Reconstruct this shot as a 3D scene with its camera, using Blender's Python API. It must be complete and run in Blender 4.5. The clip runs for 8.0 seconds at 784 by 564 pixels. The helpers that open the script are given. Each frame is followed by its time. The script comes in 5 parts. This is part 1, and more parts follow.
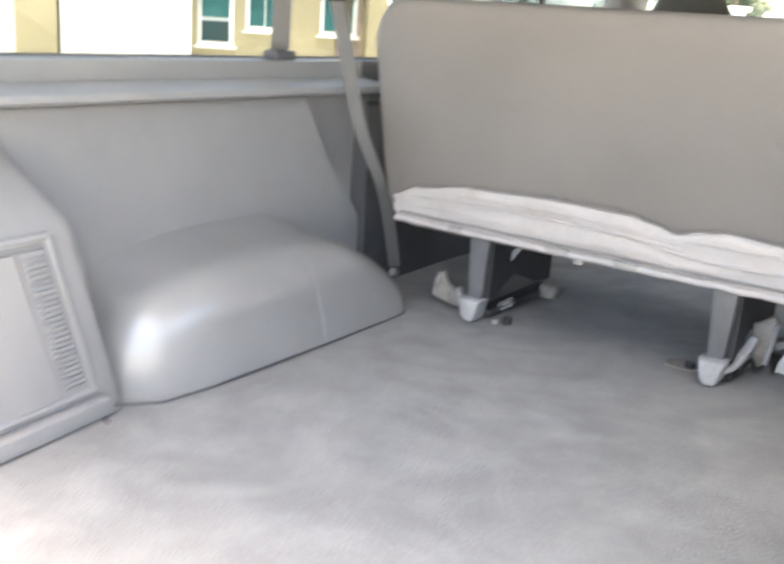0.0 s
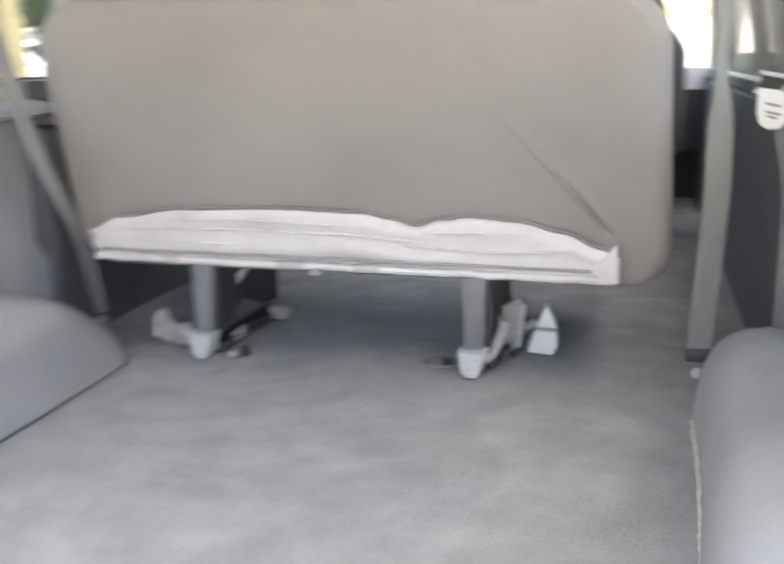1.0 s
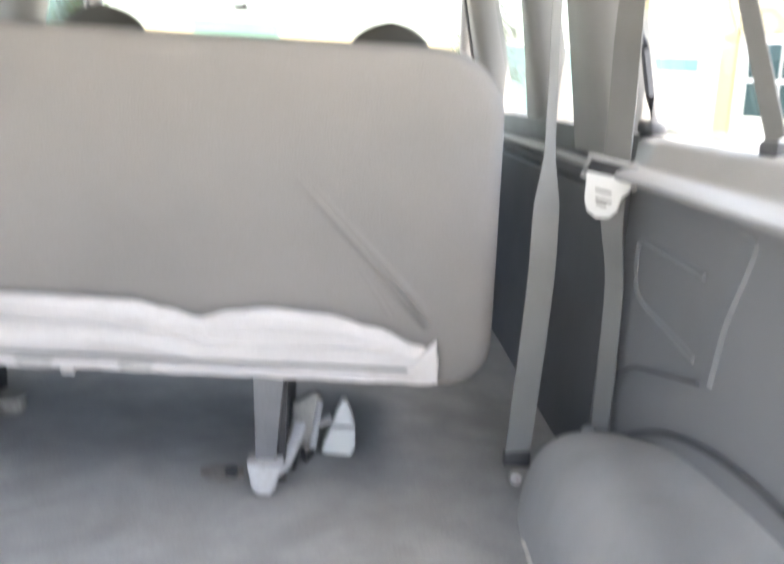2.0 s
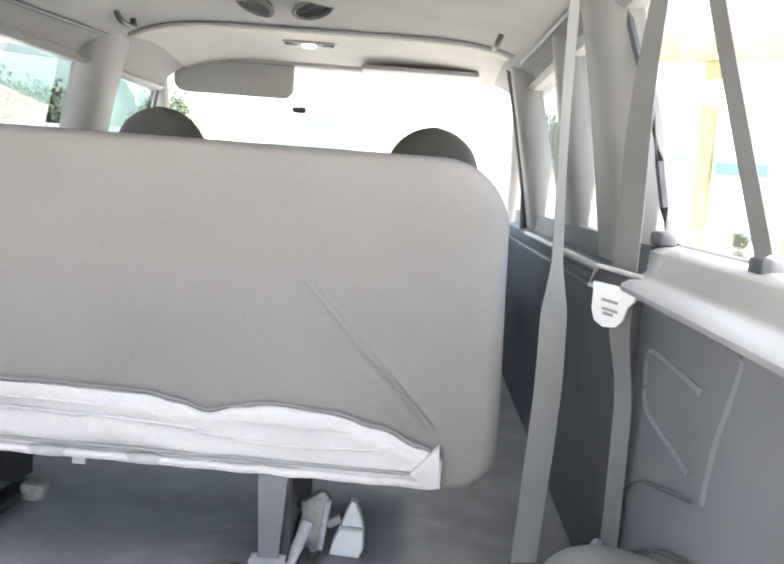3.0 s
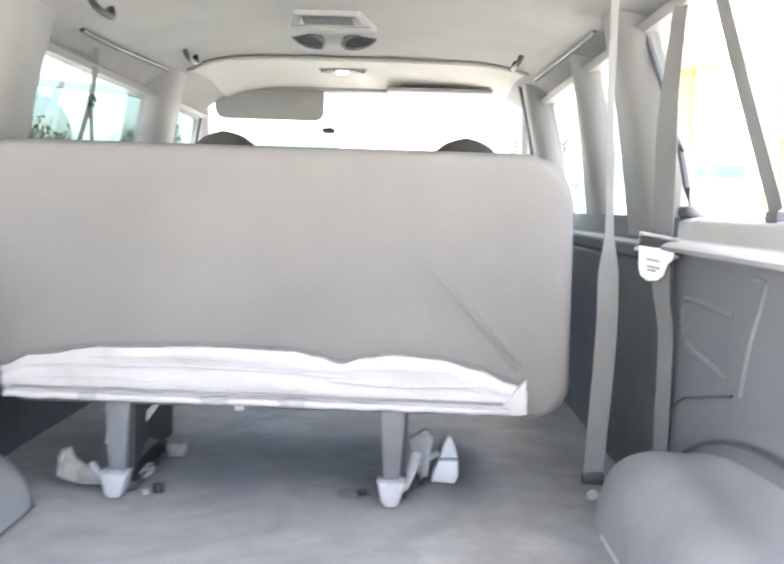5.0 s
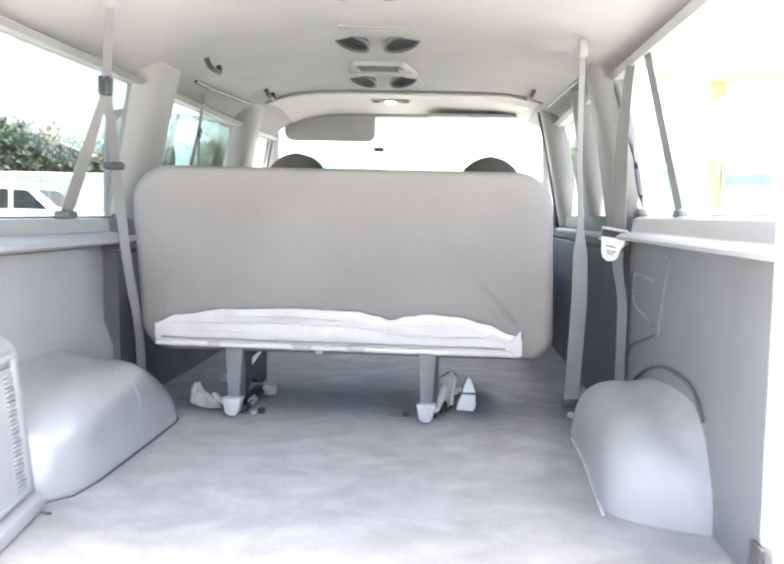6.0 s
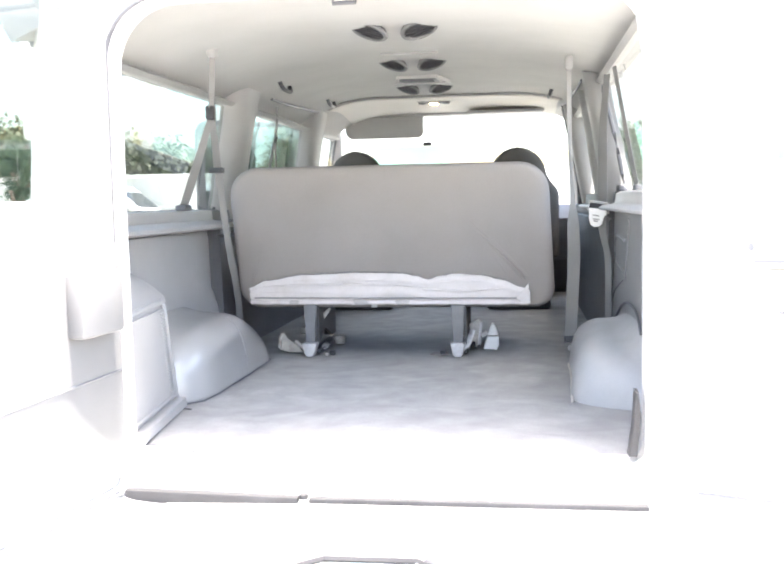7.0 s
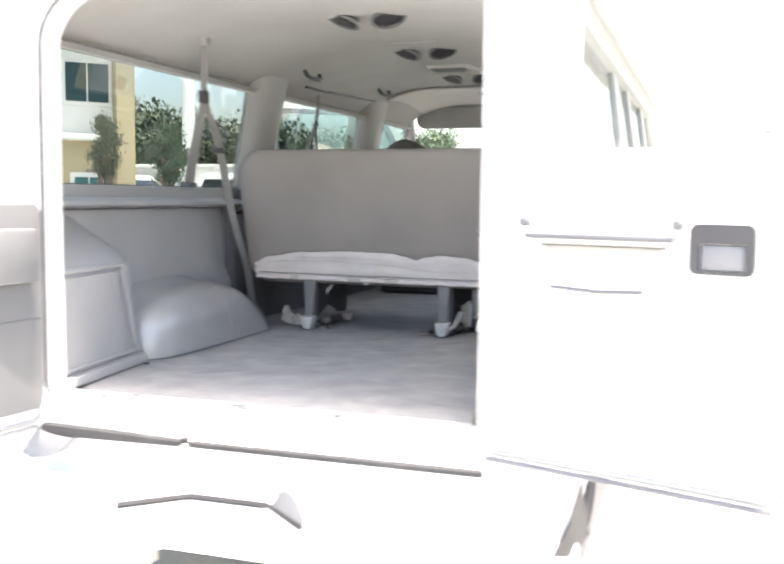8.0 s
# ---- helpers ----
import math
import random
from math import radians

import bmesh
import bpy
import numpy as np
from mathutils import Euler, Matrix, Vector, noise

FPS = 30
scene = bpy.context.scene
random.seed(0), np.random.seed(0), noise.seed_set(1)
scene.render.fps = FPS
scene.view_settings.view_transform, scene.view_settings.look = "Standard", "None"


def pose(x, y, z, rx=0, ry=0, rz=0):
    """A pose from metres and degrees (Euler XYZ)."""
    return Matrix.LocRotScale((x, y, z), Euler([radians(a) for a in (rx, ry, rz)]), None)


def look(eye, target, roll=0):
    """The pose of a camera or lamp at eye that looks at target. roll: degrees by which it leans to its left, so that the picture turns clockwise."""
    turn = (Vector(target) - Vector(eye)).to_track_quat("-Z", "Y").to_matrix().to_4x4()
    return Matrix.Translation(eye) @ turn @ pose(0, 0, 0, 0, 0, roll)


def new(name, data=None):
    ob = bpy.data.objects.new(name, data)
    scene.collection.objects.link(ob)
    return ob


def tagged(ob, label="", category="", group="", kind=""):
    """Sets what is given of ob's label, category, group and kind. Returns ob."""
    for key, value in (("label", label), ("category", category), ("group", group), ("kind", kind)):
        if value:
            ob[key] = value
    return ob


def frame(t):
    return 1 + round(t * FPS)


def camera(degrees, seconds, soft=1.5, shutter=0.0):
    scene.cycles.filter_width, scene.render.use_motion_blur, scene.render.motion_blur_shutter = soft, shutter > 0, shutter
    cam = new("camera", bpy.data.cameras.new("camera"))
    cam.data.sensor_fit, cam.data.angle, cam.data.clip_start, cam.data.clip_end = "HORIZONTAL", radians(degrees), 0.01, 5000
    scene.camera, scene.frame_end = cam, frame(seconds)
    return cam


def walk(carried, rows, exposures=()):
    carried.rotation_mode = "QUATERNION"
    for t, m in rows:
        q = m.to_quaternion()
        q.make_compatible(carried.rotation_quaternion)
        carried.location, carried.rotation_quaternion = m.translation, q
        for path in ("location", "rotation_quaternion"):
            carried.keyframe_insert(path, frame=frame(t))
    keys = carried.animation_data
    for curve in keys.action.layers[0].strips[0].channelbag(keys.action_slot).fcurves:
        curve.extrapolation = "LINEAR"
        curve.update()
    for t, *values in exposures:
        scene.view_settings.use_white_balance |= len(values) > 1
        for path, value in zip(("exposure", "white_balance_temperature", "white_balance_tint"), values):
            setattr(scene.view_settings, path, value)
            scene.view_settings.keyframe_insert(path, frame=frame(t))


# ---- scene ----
from mathutils.bvhtree import BVHTree

cam = camera(45.0, 8.0, soft=2.0, shutter=0.4)
PATH = [
    (0, (0.745, -2.230, 0.794), (-0.318, -0.624, 0.256), 4.2),
    (0.1, (0.754, -2.189, 0.799), (-0.288, -0.560, 0.287), 3.2),
    (0.2, (0.758, -2.180, 0.793), (-0.268, -0.536, 0.299), 2.8),
    (0.3, (0.761, -2.162, 0.799), (-0.256, -0.510, 0.311), 2.7),
    (0.5, (0.733, -2.139, 0.794), (-0.214, -0.451, 0.291), 2.1),
    (0.7, (0.700, -2.138, 0.750), (-0.129, -0.385, 0.264), 4.2),
    (0.9, (0.650, -2.099, 0.744), (0.021, -0.265, 0.255), 1.6),
    (1, (0.546, -2.051, 0.713), (0.064, -0.165, 0.251), -0.6),
    (1.2, (0.357, -1.847, 0.652), (0.314, 0.099, 0.193), 2.3),
    (1.5, (0.245, -1.735, 0.653), (0.414, 0.202, 0.184), 5.0),
    (1.8, (0.284, -1.680, 0.708), (0.472, 0.248, 0.208), 5.8),
    (2, (0.340, -1.728, 0.772), (0.448, 0.229, 0.376), 3.4),
    (2.2, (0.441, -1.733, 0.814), (0.418, 0.247, 0.537), 1.0),
    (3.3, (0.459, -1.773, 0.781), (0.421, 0.216, 0.575), 5.2),
    (3.5, (0.395, -1.793, 0.769), (0.370, 0.193, 0.530), 5.3),
    (4, (0.317, -1.856, 0.763), (0.341, 0.129, 0.524), 3.9),
    (4.2, (0.320, -1.903, 0.756), (0.351, 0.083, 0.524), 3.1),
    (4.5, (0.327, -2.006, 0.744), (0.350, -0.018, 0.530), 2.1),
    (4.8, (0.275, -2.121, 0.739), (0.279, -0.130, 0.551), 2.2),
    (5, (0.217, -2.248, 0.724), (0.201, -0.255, 0.562), 1.8),
    (5.2, (0.145, -2.393, 0.702), (0.158, -0.400, 0.537), 0.2),
    (6.3, (0.346, -3.539, 0.706), (0.197, -1.549, 0.569), 1.6),
    (6.5, (0.375, -3.758, 0.690), (0.224, -1.768, 0.554), 1.5),
    (6.7, (0.385, -3.953, 0.684), (0.211, -1.968, 0.513), 1.3),
    (6.9, (0.440, -4.098, 0.685), (0.204, -2.119, 0.515), -0.3),
    (7, (0.492, -4.158, 0.685), (0.221, -2.183, 0.518), -1.1),
    (7.3, (0.757, -4.325, 0.668), (0.363, -2.369, 0.518), -0.6),
    (7.5, (0.942, -4.381, 0.674), (0.467, -2.447, 0.486), -0.7),
    (7.6, (1.010, -4.374, 0.666), (0.495, -2.450, 0.487), -0.8),
    (7.7, (1.080, -4.359, 0.656), (0.527, -2.443, 0.496), -1.2),
    (7.8, (1.166, -4.305, 0.648), (0.575, -2.400, 0.500), -0.0),
    (7.9, (1.259, -4.225, 0.630), (0.632, -2.333, 0.462), 0.5),
    (8, (1.346, -4.153, 0.627), (0.717, -2.263, 0.451), 0.6),
]
EXPOSURES = [(0, 3.1, 7450, 10), (1.5, 3.15, 7350, 10), (2.2, 3.25, 7050, 10), (3.5, 3.3, 6900, 10), (4.5, 3.5, 6900, 10), (5.2, 3.6, 6850, 10), (6.0, 3.5, 6800, 10), (6.5, 3.4, 6800, 10), (7.0, 3.3, 6800, 10), (7.3, 3.15, 6900, 10), (7.6, 2.95, 6950, 10), (8.0, 2.55, 7000, 10)]
walk(cam, [(t, look(eye, target, roll)) for t, eye, target, roll in PATH], EXPOSURES)
# ---------------------------------------------------------------- light
SUN_EL, SUN_AZ = 81.0, 130.0            # degrees; azimuth clockwise from +y, so the sun stands high behind the open right door
world = bpy.data.worlds.new("sky")
world.use_nodes = True
scene.world = world
sky = world.node_tree.nodes.new("ShaderNodeTexSky")
sky.sky_type, sky.sun_disc = "NISHITA", False
sky.sun_elevation, sky.sun_rotation = radians(SUN_EL), radians(SUN_AZ)
sky.dust_density, sky.ozone_density = 4.0, 0.6
world.node_tree.links.new(sky.outputs[0], world.node_tree.nodes["Background"].inputs[0])
world.node_tree.nodes["Background"].inputs[1].default_value = 0.15
sun = new("sun", bpy.data.lights.new("sun", "SUN"))
sun.data.energy, sun.data.angle, sun.data.color = 3.0, radians(0.6), (1.0, 0.96, 0.9)
sun.rotation_euler = Euler((radians(90 - SUN_EL), 0, radians(180 - SUN_AZ)))

# ---------------------------------------------------------------- materials


def material(name, base, rough=0.6, metal=0.0, vary=0.12, scale=8.0, fine=180.0, bump=0.15, stain=None, stain_scale=3.0, spec=0.5, per_object=0.0, coat=0.0, swirl=0.0):
    """A surface with variation at two scales, stains and fine relief, in object space."""
    m = bpy.data.materials.new(name)
    m.use_nodes = True
    n, l = m.node_tree.nodes, m.node_tree.links
    b = n["Principled BSDF"]
    b.inputs["Roughness"].default_value, b.inputs["Metallic"].default_value = rough, metal
    b.inputs["Specular IOR Level"].default_value = spec
    b.inputs["Coat Weight"].default_value = coat
    pos = n.new("ShaderNodeTexCoord")
    big, small = n.new("ShaderNodeTexNoise"), n.new("ShaderNodeTexNoise")
    big.inputs["Scale"].default_value, small.inputs["Scale"].default_value = scale, fine
    big.inputs["Detail"].default_value, small.inputs["Detail"].default_value = 5, 3
    l.new(pos.outputs["Object"], big.inputs["Vector"])
    l.new(pos.outputs["Object"], small.inputs["Vector"])
    ramp = n.new("ShaderNodeMapRange")
    ramp.inputs["From Min"].default_value, ramp.inputs["From Max"].default_value = 0.3, 0.7
    ramp.inputs["To Min"].default_value, ramp.inputs["To Max"].default_value = 1 - vary, 1 + vary
    l.new(big.outputs["Fac"], ramp.inputs["Value"])
    grain = n.new("ShaderNodeMapRange")
    grain.inputs["From Min"].default_value, grain.inputs["From Max"].default_value = 0.3, 0.7
    grain.inputs["To Min"].default_value, grain.inputs["To Max"].default_value = 1 - vary * 0.6, 1 + vary * 0.6
    l.new(small.outputs["Fac"], grain.inputs["Value"])
    times = n.new("ShaderNodeMath")
    times.operation = "MULTIPLY"
    l.new(ramp.outputs[0], times.inputs[0])
    l.new(grain.outputs[0], times.inputs[1])
    last = times.outputs[0]
    if per_object:
        info = n.new("ShaderNodeObjectInfo")
        own = n.new("ShaderNodeMapRange")
        own.inputs["To Min"].default_value, own.inputs["To Max"].default_value = 1 - per_object, 1 + per_object
        l.new(info.outputs["Random"], own.inputs["Value"])
        more = n.new("ShaderNodeMath")
        more.operation = "MULTIPLY"
        l.new(last, more.inputs[0])
        l.new(own.outputs[0], more.inputs[1])
        last = more.outputs[0]
    if swirl:
        arcs = n.new("ShaderNodeTexNoise")
        arcs.inputs["Scale"].default_value, arcs.inputs["Detail"].default_value, arcs.inputs["Distortion"].default_value = 2.6, 3, 2.2
        l.new(pos.outputs["Object"], arcs.inputs["Vector"])
        rub = n.new("ShaderNodeMapRange")
        rub.inputs["From Min"].default_value, rub.inputs["From Max"].default_value = 0.36, 0.62
        rub.inputs["To Min"].default_value, rub.inputs["To Max"].default_value = 1 + swirl, 1 - swirl
        l.new(arcs.outputs["Fac"], rub.inputs["Value"])
        worn = n.new("ShaderNodeMath")
        worn.operation = "MULTIPLY"
        l.new(last, worn.inputs[0])
        l.new(rub.outputs[0], worn.inputs[1])
        last = worn.outputs[0]
    mul = n.new("ShaderNodeVectorMath")
    mul.operation = "SCALE"
    mul.inputs[0].default_value = base
    l.new(last, mul.inputs["Scale"])
    colour = mul.outputs[0]
    if stain:
        spots = n.new("ShaderNodeTexNoise")
        spots.inputs["Scale"].default_value, spots.inputs["Detail"].default_value = stain_scale, 8
        spots.inputs["Roughness"].default_value = 0.65
        l.new(pos.outputs["Object"], spots.inputs["Vector"])
        cut = n.new("ShaderNodeMapRange")
        cut.inputs["From Min"].default_value, cut.inputs["From Max"].default_value = 0.5, 0.72
        l.new(spots.outputs["Fac"], cut.inputs["Value"])
        mix = n.new("ShaderNodeMix")
        mix.data_type = "RGBA"
        mix.inputs["B"].default_value = (*stain, 1)
        l.new(cut.outputs[0], mix.inputs["Factor"])
        l.new(colour, mix.inputs["A"])
        colour = mix.outputs["Result"]
    l.new(colour, b.inputs["Base Color"])
    if bump:
        relief = n.new("ShaderNodeBump")
        relief.inputs["Strength"].default_value, relief.inputs["Distance"].default_value = bump, 0.004
        l.new(small.outputs["Fac"], relief.inputs["Height"])
        l.new(relief.outputs[0], b.inputs["Normal"])
    return m


def glass(name, tint):
    m = bpy.data.materials.new(name)
    m.use_nodes = True
    n, l = m.node_tree.nodes, m.node_tree.links
    n.remove(n["Principled BSDF"])
    clear, shine, mix, edge = n.new("ShaderNodeBsdfTransparent"), n.new("ShaderNodeBsdfGlossy"), n.new("ShaderNodeMixShader"), n.new("ShaderNodeLayerWeight")
    clear.inputs[0].default_value = (*tint, 1)
    shine.inputs["Roughness"].default_value, edge.inputs["Blend"].default_value = 0.02, 0.5
    steep, gloss = n.new("ShaderNodeMath"), n.new("ShaderNodeMath")
    steep.operation, gloss.operation = "POWER", "MULTIPLY_ADD"
    steep.inputs[1].default_value, gloss.inputs[1].default_value, gloss.inputs[2].default_value = 3.2, 0.9, 0.04
    l.new(edge.outputs["Facing"], steep.inputs[0])
    l.new(steep.outputs[0], gloss.inputs[0])
    l.new(gloss.outputs[0], mix.inputs[0])
    l.new(clear.outputs[0], mix.inputs[1])
    l.new(shine.outputs[0], mix.inputs[2])
    l.new(mix.outputs[0], n["Material Output"].inputs[0])
    return m


FABRIC = material("taupe_seat_fabric", (0.278, 0.258, 0.248), 0.9, vary=0.07, scale=3, fine=300, bump=0.3, spec=0.2)
LINER = material("torn_white_lining", (0.70, 0.665, 0.655), 0.95, vary=0.07, scale=14, fine=240, bump=0.4, stain=(0.58, 0.54, 0.52), stain_scale=7)
PLASTIC = material("grey_trim_plastic", (0.362, 0.359, 0.362), 0.38, vary=0.07, scale=3, fine=700, bump=0.12, stain=(0.325, 0.322, 0.324), stain_scale=2.4)
VINYL = material("glossy_grey_vinyl", (0.36, 0.358, 0.359), 0.30, vary=0.08, scale=4, fine=500, bump=0.05, spec=1.0, coat=1.0)
VINYL.node_tree.nodes["Principled BSDF"].inputs["Coat Roughness"].default_value = 0.2
MATTEVINYL = material("matte_grey_vinyl", (0.385, 0.388, 0.394), 0.5, vary=0.10, scale=4, fine=420, bump=0.12, spec=0.5, stain=(0.34, 0.338, 0.335), stain_scale=5)
LEDGE = material("pale_ledge_plastic", (0.35, 0.35, 0.354), 0.38, vary=0.05, scale=4, fine=700, bump=0.1)
# trim plastic of the right wall, darkened so its colour carries that side's shade
SHADED_PLASTIC = material("shaded_grey_trim_plastic", (0.235, 0.24, 0.25), 0.42, vary=0.08, scale=3, fine=700, bump=0.12, stain=(0.20, 0.20, 0.205), stain_scale=2.4)
DARK = material("charcoal_trim", (0.115, 0.117, 0.128), 0.5, vary=0.12, scale=6, fine=500, bump=0.15)
PILLAR = material("pillar_trim", (0.33, 0.325, 0.32), 0.55, vary=0.06, scale=5, fine=600, bump=0.1)
HEADLINER = material("headliner_cloth", (0.48, 0.475, 0.465), 0.95, vary=0.05, scale=3, fine=500, bump=0.3, spec=0.1)
FRONTLINER = material("pale_front_headliner", (0.66, 0.64, 0.60), 0.9, vary=0.04, scale=3, fine=500, bump=0.2, spec=0.15)
CARPET = material("grey_floor_carpet", (0.372, 0.369, 0.366), 0.92, vary=0.11, scale=7, fine=170, bump=0.5, stain=(0.315, 0.31, 0.305), stain_scale=3.2, spec=0.15, swirl=0.085)
PAINT = material("white_car_paint", (0.80, 0.80, 0.79), 0.25, vary=0.02, scale=3, fine=90, bump=0.0, coat=0.4)
SILL = material("worn_white_sill_paint", (0.74, 0.73, 0.71), 0.45, vary=0.04, scale=9, fine=120, bump=0.1, stain=(0.45, 0.42, 0.39), stain_scale=7)
SEALRUBBER = material("grey_seal_rubber", (0.10, 0.10, 0.11), 0.6, vary=0.2, scale=9, fine=300, bump=0.2)
RUBBER = material("black_rubber", (0.03, 0.03, 0.034), 0.7, vary=0.2, scale=9, fine=300, bump=0.2)
BLACK = material("black_plastic", (0.045, 0.045, 0.05), 0.45, vary=0.1, fine=300, bump=0.1)
LEGPAINT = material("grey_leg_paint", (0.185, 0.187, 0.20), 0.4, vary=0.12, scale=12, fine=150, bump=0.1)
HEMGREY = material("dirty_lining_hem", (0.50, 0.48, 0.465), 0.95, vary=0.12, scale=20, fine=200, bump=0.3)
LEVER = material("worn_beige_steel", (0.40, 0.385, 0.36), 0.6, metal=0.1, vary=0.2, scale=25, fine=150, bump=0.3, stain=(0.24, 0.20, 0.17), stain_scale=22)
STEEL = material("worn_steel", (0.50, 0.50, 0.50), 0.38, metal=0.25, vary=0.15, scale=14, fine=150, bump=0.2, stain=(0.25, 0.19, 0.15), stain_scale=12)
PALE_STEEL = material("painted_pale_steel", (0.53, 0.53, 0.545), 0.42, vary=0.08, scale=12, fine=150, bump=0.15, stain=(0.35, 0.32, 0.30), stain_scale=11)
WEBBING = material("grey_belt_webbing", (0.25, 0.248, 0.246), 0.8, vary=0.08, scale=6, fine=900, bump=0.3, spec=0.2)
LABEL = material("white_label", (0.85, 0.85, 0.84), 0.5, vary=0.02, bump=0.0)
HEADREST = material("dark_seat_fabric", (0.105, 0.10, 0.095), 0.95, vary=0.08, scale=5, fine=420, bump=0.3, spec=0.15)
RUST = material("rust_stain", (0.29, 0.268, 0.245), 0.9, vary=0.2, scale=30, fine=200)
FRAY = material("frayed_pale_thread", (0.66, 0.64, 0.60), 0.95, vary=0.15, scale=40, fine=400, bump=0.5)
CONCRETE = material("pale_concrete", (0.42, 0.41, 0.38), 0.9, vary=0.12, scale=0.5, fine=40, bump=0.4, stain=(0.30, 0.29, 0.27), stain_scale=0.4)
OCHRE = material("ochre_wall_paint", (0.46, 0.385, 0.24), 0.9, vary=0.06, scale=0.7, fine=60, bump=0.2)
WHITEWALL = material("white_wall_paint", (0.78, 0.77, 0.74), 0.9, vary=0.05, scale=0.7, fine=60, bump=0.2, stain=(0.62, 0.60, 0.56), stain_scale=0.6)
BROWNWALL = material("brown_wall_paint", (0.30, 0.23, 0.18), 0.9, vary=0.06, scale=0.7, fine=60, bump=0.2)
VILLAGLASS = material("dark_teal_glass", (0.014, 0.045, 0.05), 0.25, vary=0.1, scale=0.8, fine=4, bump=0.0)
PALEGLASS = material("pale_teal_glass", (0.17, 0.36, 0.37), 0.3, vary=0.1, scale=0.8, fine=4, bump=0.0)
PALETEAL = material("pale_teal_wall_paint", (0.30, 0.47, 0.46), 0.85, vary=0.06, scale=0.8, fine=60, bump=0.1)
YELLOW = material("yellow_wall_paint", (0.47, 0.40, 0.22), 0.9, vary=0.06, scale=0.7, fine=60, bump=0.2)
MINT = material("mint_wall_paint", (0.20, 0.36, 0.27), 0.8, vary=0.08, scale=0.8, fine=60, bump=0.1)
TEALGLASS = material("teal_window_glass", (0.03, 0.13, 0.13), 0.08, vary=0.1, scale=0.8, fine=4, bump=0.0)
CARGLASS = material("dark_car_glass", (0.02, 0.024, 0.028), 0.12, vary=0.05, bump=0.0)
DOORTRIM = material("grey_door_trim", (0.155, 0.155, 0.16), 0.45, vary=0.06, scale=5, fine=500, bump=0.12)
BARK = material("bark", (0.16, 0.12, 0.09), 0.95, vary=0.3, scale=12, fine=60, bump=0.6)
LEAF = material("leaves", (0.078, 0.112, 0.066), 0.6, vary=0.3, scale=1.4, fine=20, bump=0.0)
LEAF_PALE = material("pale_leaves", (0.105, 0.12, 0.075), 0.6, vary=0.3, scale=1.4, fine=20, bump=0.0)
GLASS = glass("window_glass", (0.90, 0.94, 0.93))
RIGHTGLASS = glass("pale_side_glass", (0.88, 0.92, 0.91))
SIDEGLASS = glass("tinted_side_glass", (0.325, 0.365, 0.36))
TINTED = glass("green_tinted_glass", (0.52, 0.575, 0.572))
SMOKED = glass("smoked_green_glass", (0.38, 0.455, 0.46))
BULB = bpy.data.materials.new("warm_lamp_lens")
BULB.use_nodes = True
BULB.node_tree.nodes["Principled BSDF"].inputs["Base Color"].default_value = (0.9, 0.85, 0.75, 1)
BULB.node_tree.nodes["Principled BSDF"].inputs["Emission Color"].default_value = (1.0, 0.78, 0.45, 1)
BULB.node_tree.nodes["Principled BSDF"].inputs["Emission Strength"].default_value = 3.0

# ---------------------------------------------------------------- builders


def mesh_of(bm, mat, smooth=35):
    bmesh.ops.recalc_face_normals(bm, faces=bm.faces)
    me = bpy.data.meshes.new("mesh")
    bm.to_mesh(me)
    bm.free()
    me.materials.append(mat)
    if smooth:
        me.shade_smooth()
        me.set_sharp_from_angle(angle=radians(smooth))
    return me


def part(name, bm, mat, parent=None, label="", smooth=35):
    """Links a bmesh as one mesh object, under a thing or a part if one is given."""
    ob = new(name, mesh_of(bm, mat, smooth))
    if parent is not None:
        ob.parent = parent
    return tagged(ob, label)


def thing(name, label, category, at=(0, 0, 0), group="", kind=""):
    ob = new(name)
    ob.empty_display_size = 0.05
    ob.location = at
    return tagged(ob, label, category, group, kind)


def structure(name, bm, mat, label, category, smooth=35):
    return tagged(part(name, bm, mat, None, "", smooth), label, category, kind="structure")


def box(lo, hi, bevel=0.0, bm=None, segments=2):
    bm = bm or bmesh.new()
    made = bmesh.ops.create_cube(bm, size=1)["verts"]
    mid, size = [(a + b) / 2 for a, b in zip(lo, hi)], [abs(b - a) for a, b in zip(lo, hi)]
    for v in made:
        v.co = Vector((v.co.x * size[0] + mid[0], v.co.y * size[1] + mid[1], v.co.z * size[2] + mid[2]))
    if bevel:
        edges = {e for v in made for e in v.link_edges}
        bmesh.ops.bevel(bm, geom=list(edges), offset=bevel, segments=segments, affect="EDGES", profile=0.5)
    return bm


def prism(points, axis, lo, hi, bm=None, bevel=0.0):
    """A closed outline of 2D points pushed along an axis: x takes (y, z), y takes (x, z), z takes (x, y)."""
    bm = bm or bmesh.new()

    def put(p, d):
        return {"x": (d, p[0], p[1]), "y": (p[0], d, p[1]), "z": (p[0], p[1], d)}[axis]
    a, b = [bm.verts.new(put(p, lo)) for p in points], [bm.verts.new(put(p, hi)) for p in points]
    n = len(points)
    faces = [bm.faces.new(a), bm.faces.new(list(reversed(b)))]
    faces += [bm.faces.new((a[k], b[k], b[(k + 1) % n], a[(k + 1) % n])) for k in range(n)]
    bmesh.ops.recalc_face_normals(bm, faces=faces)
    if bevel:
        bmesh.ops.bevel(bm, geom=list({e for f in faces[:2] for e in f.edges}), offset=bevel, segments=2, affect="EDGES", profile=0.5)
    return bm


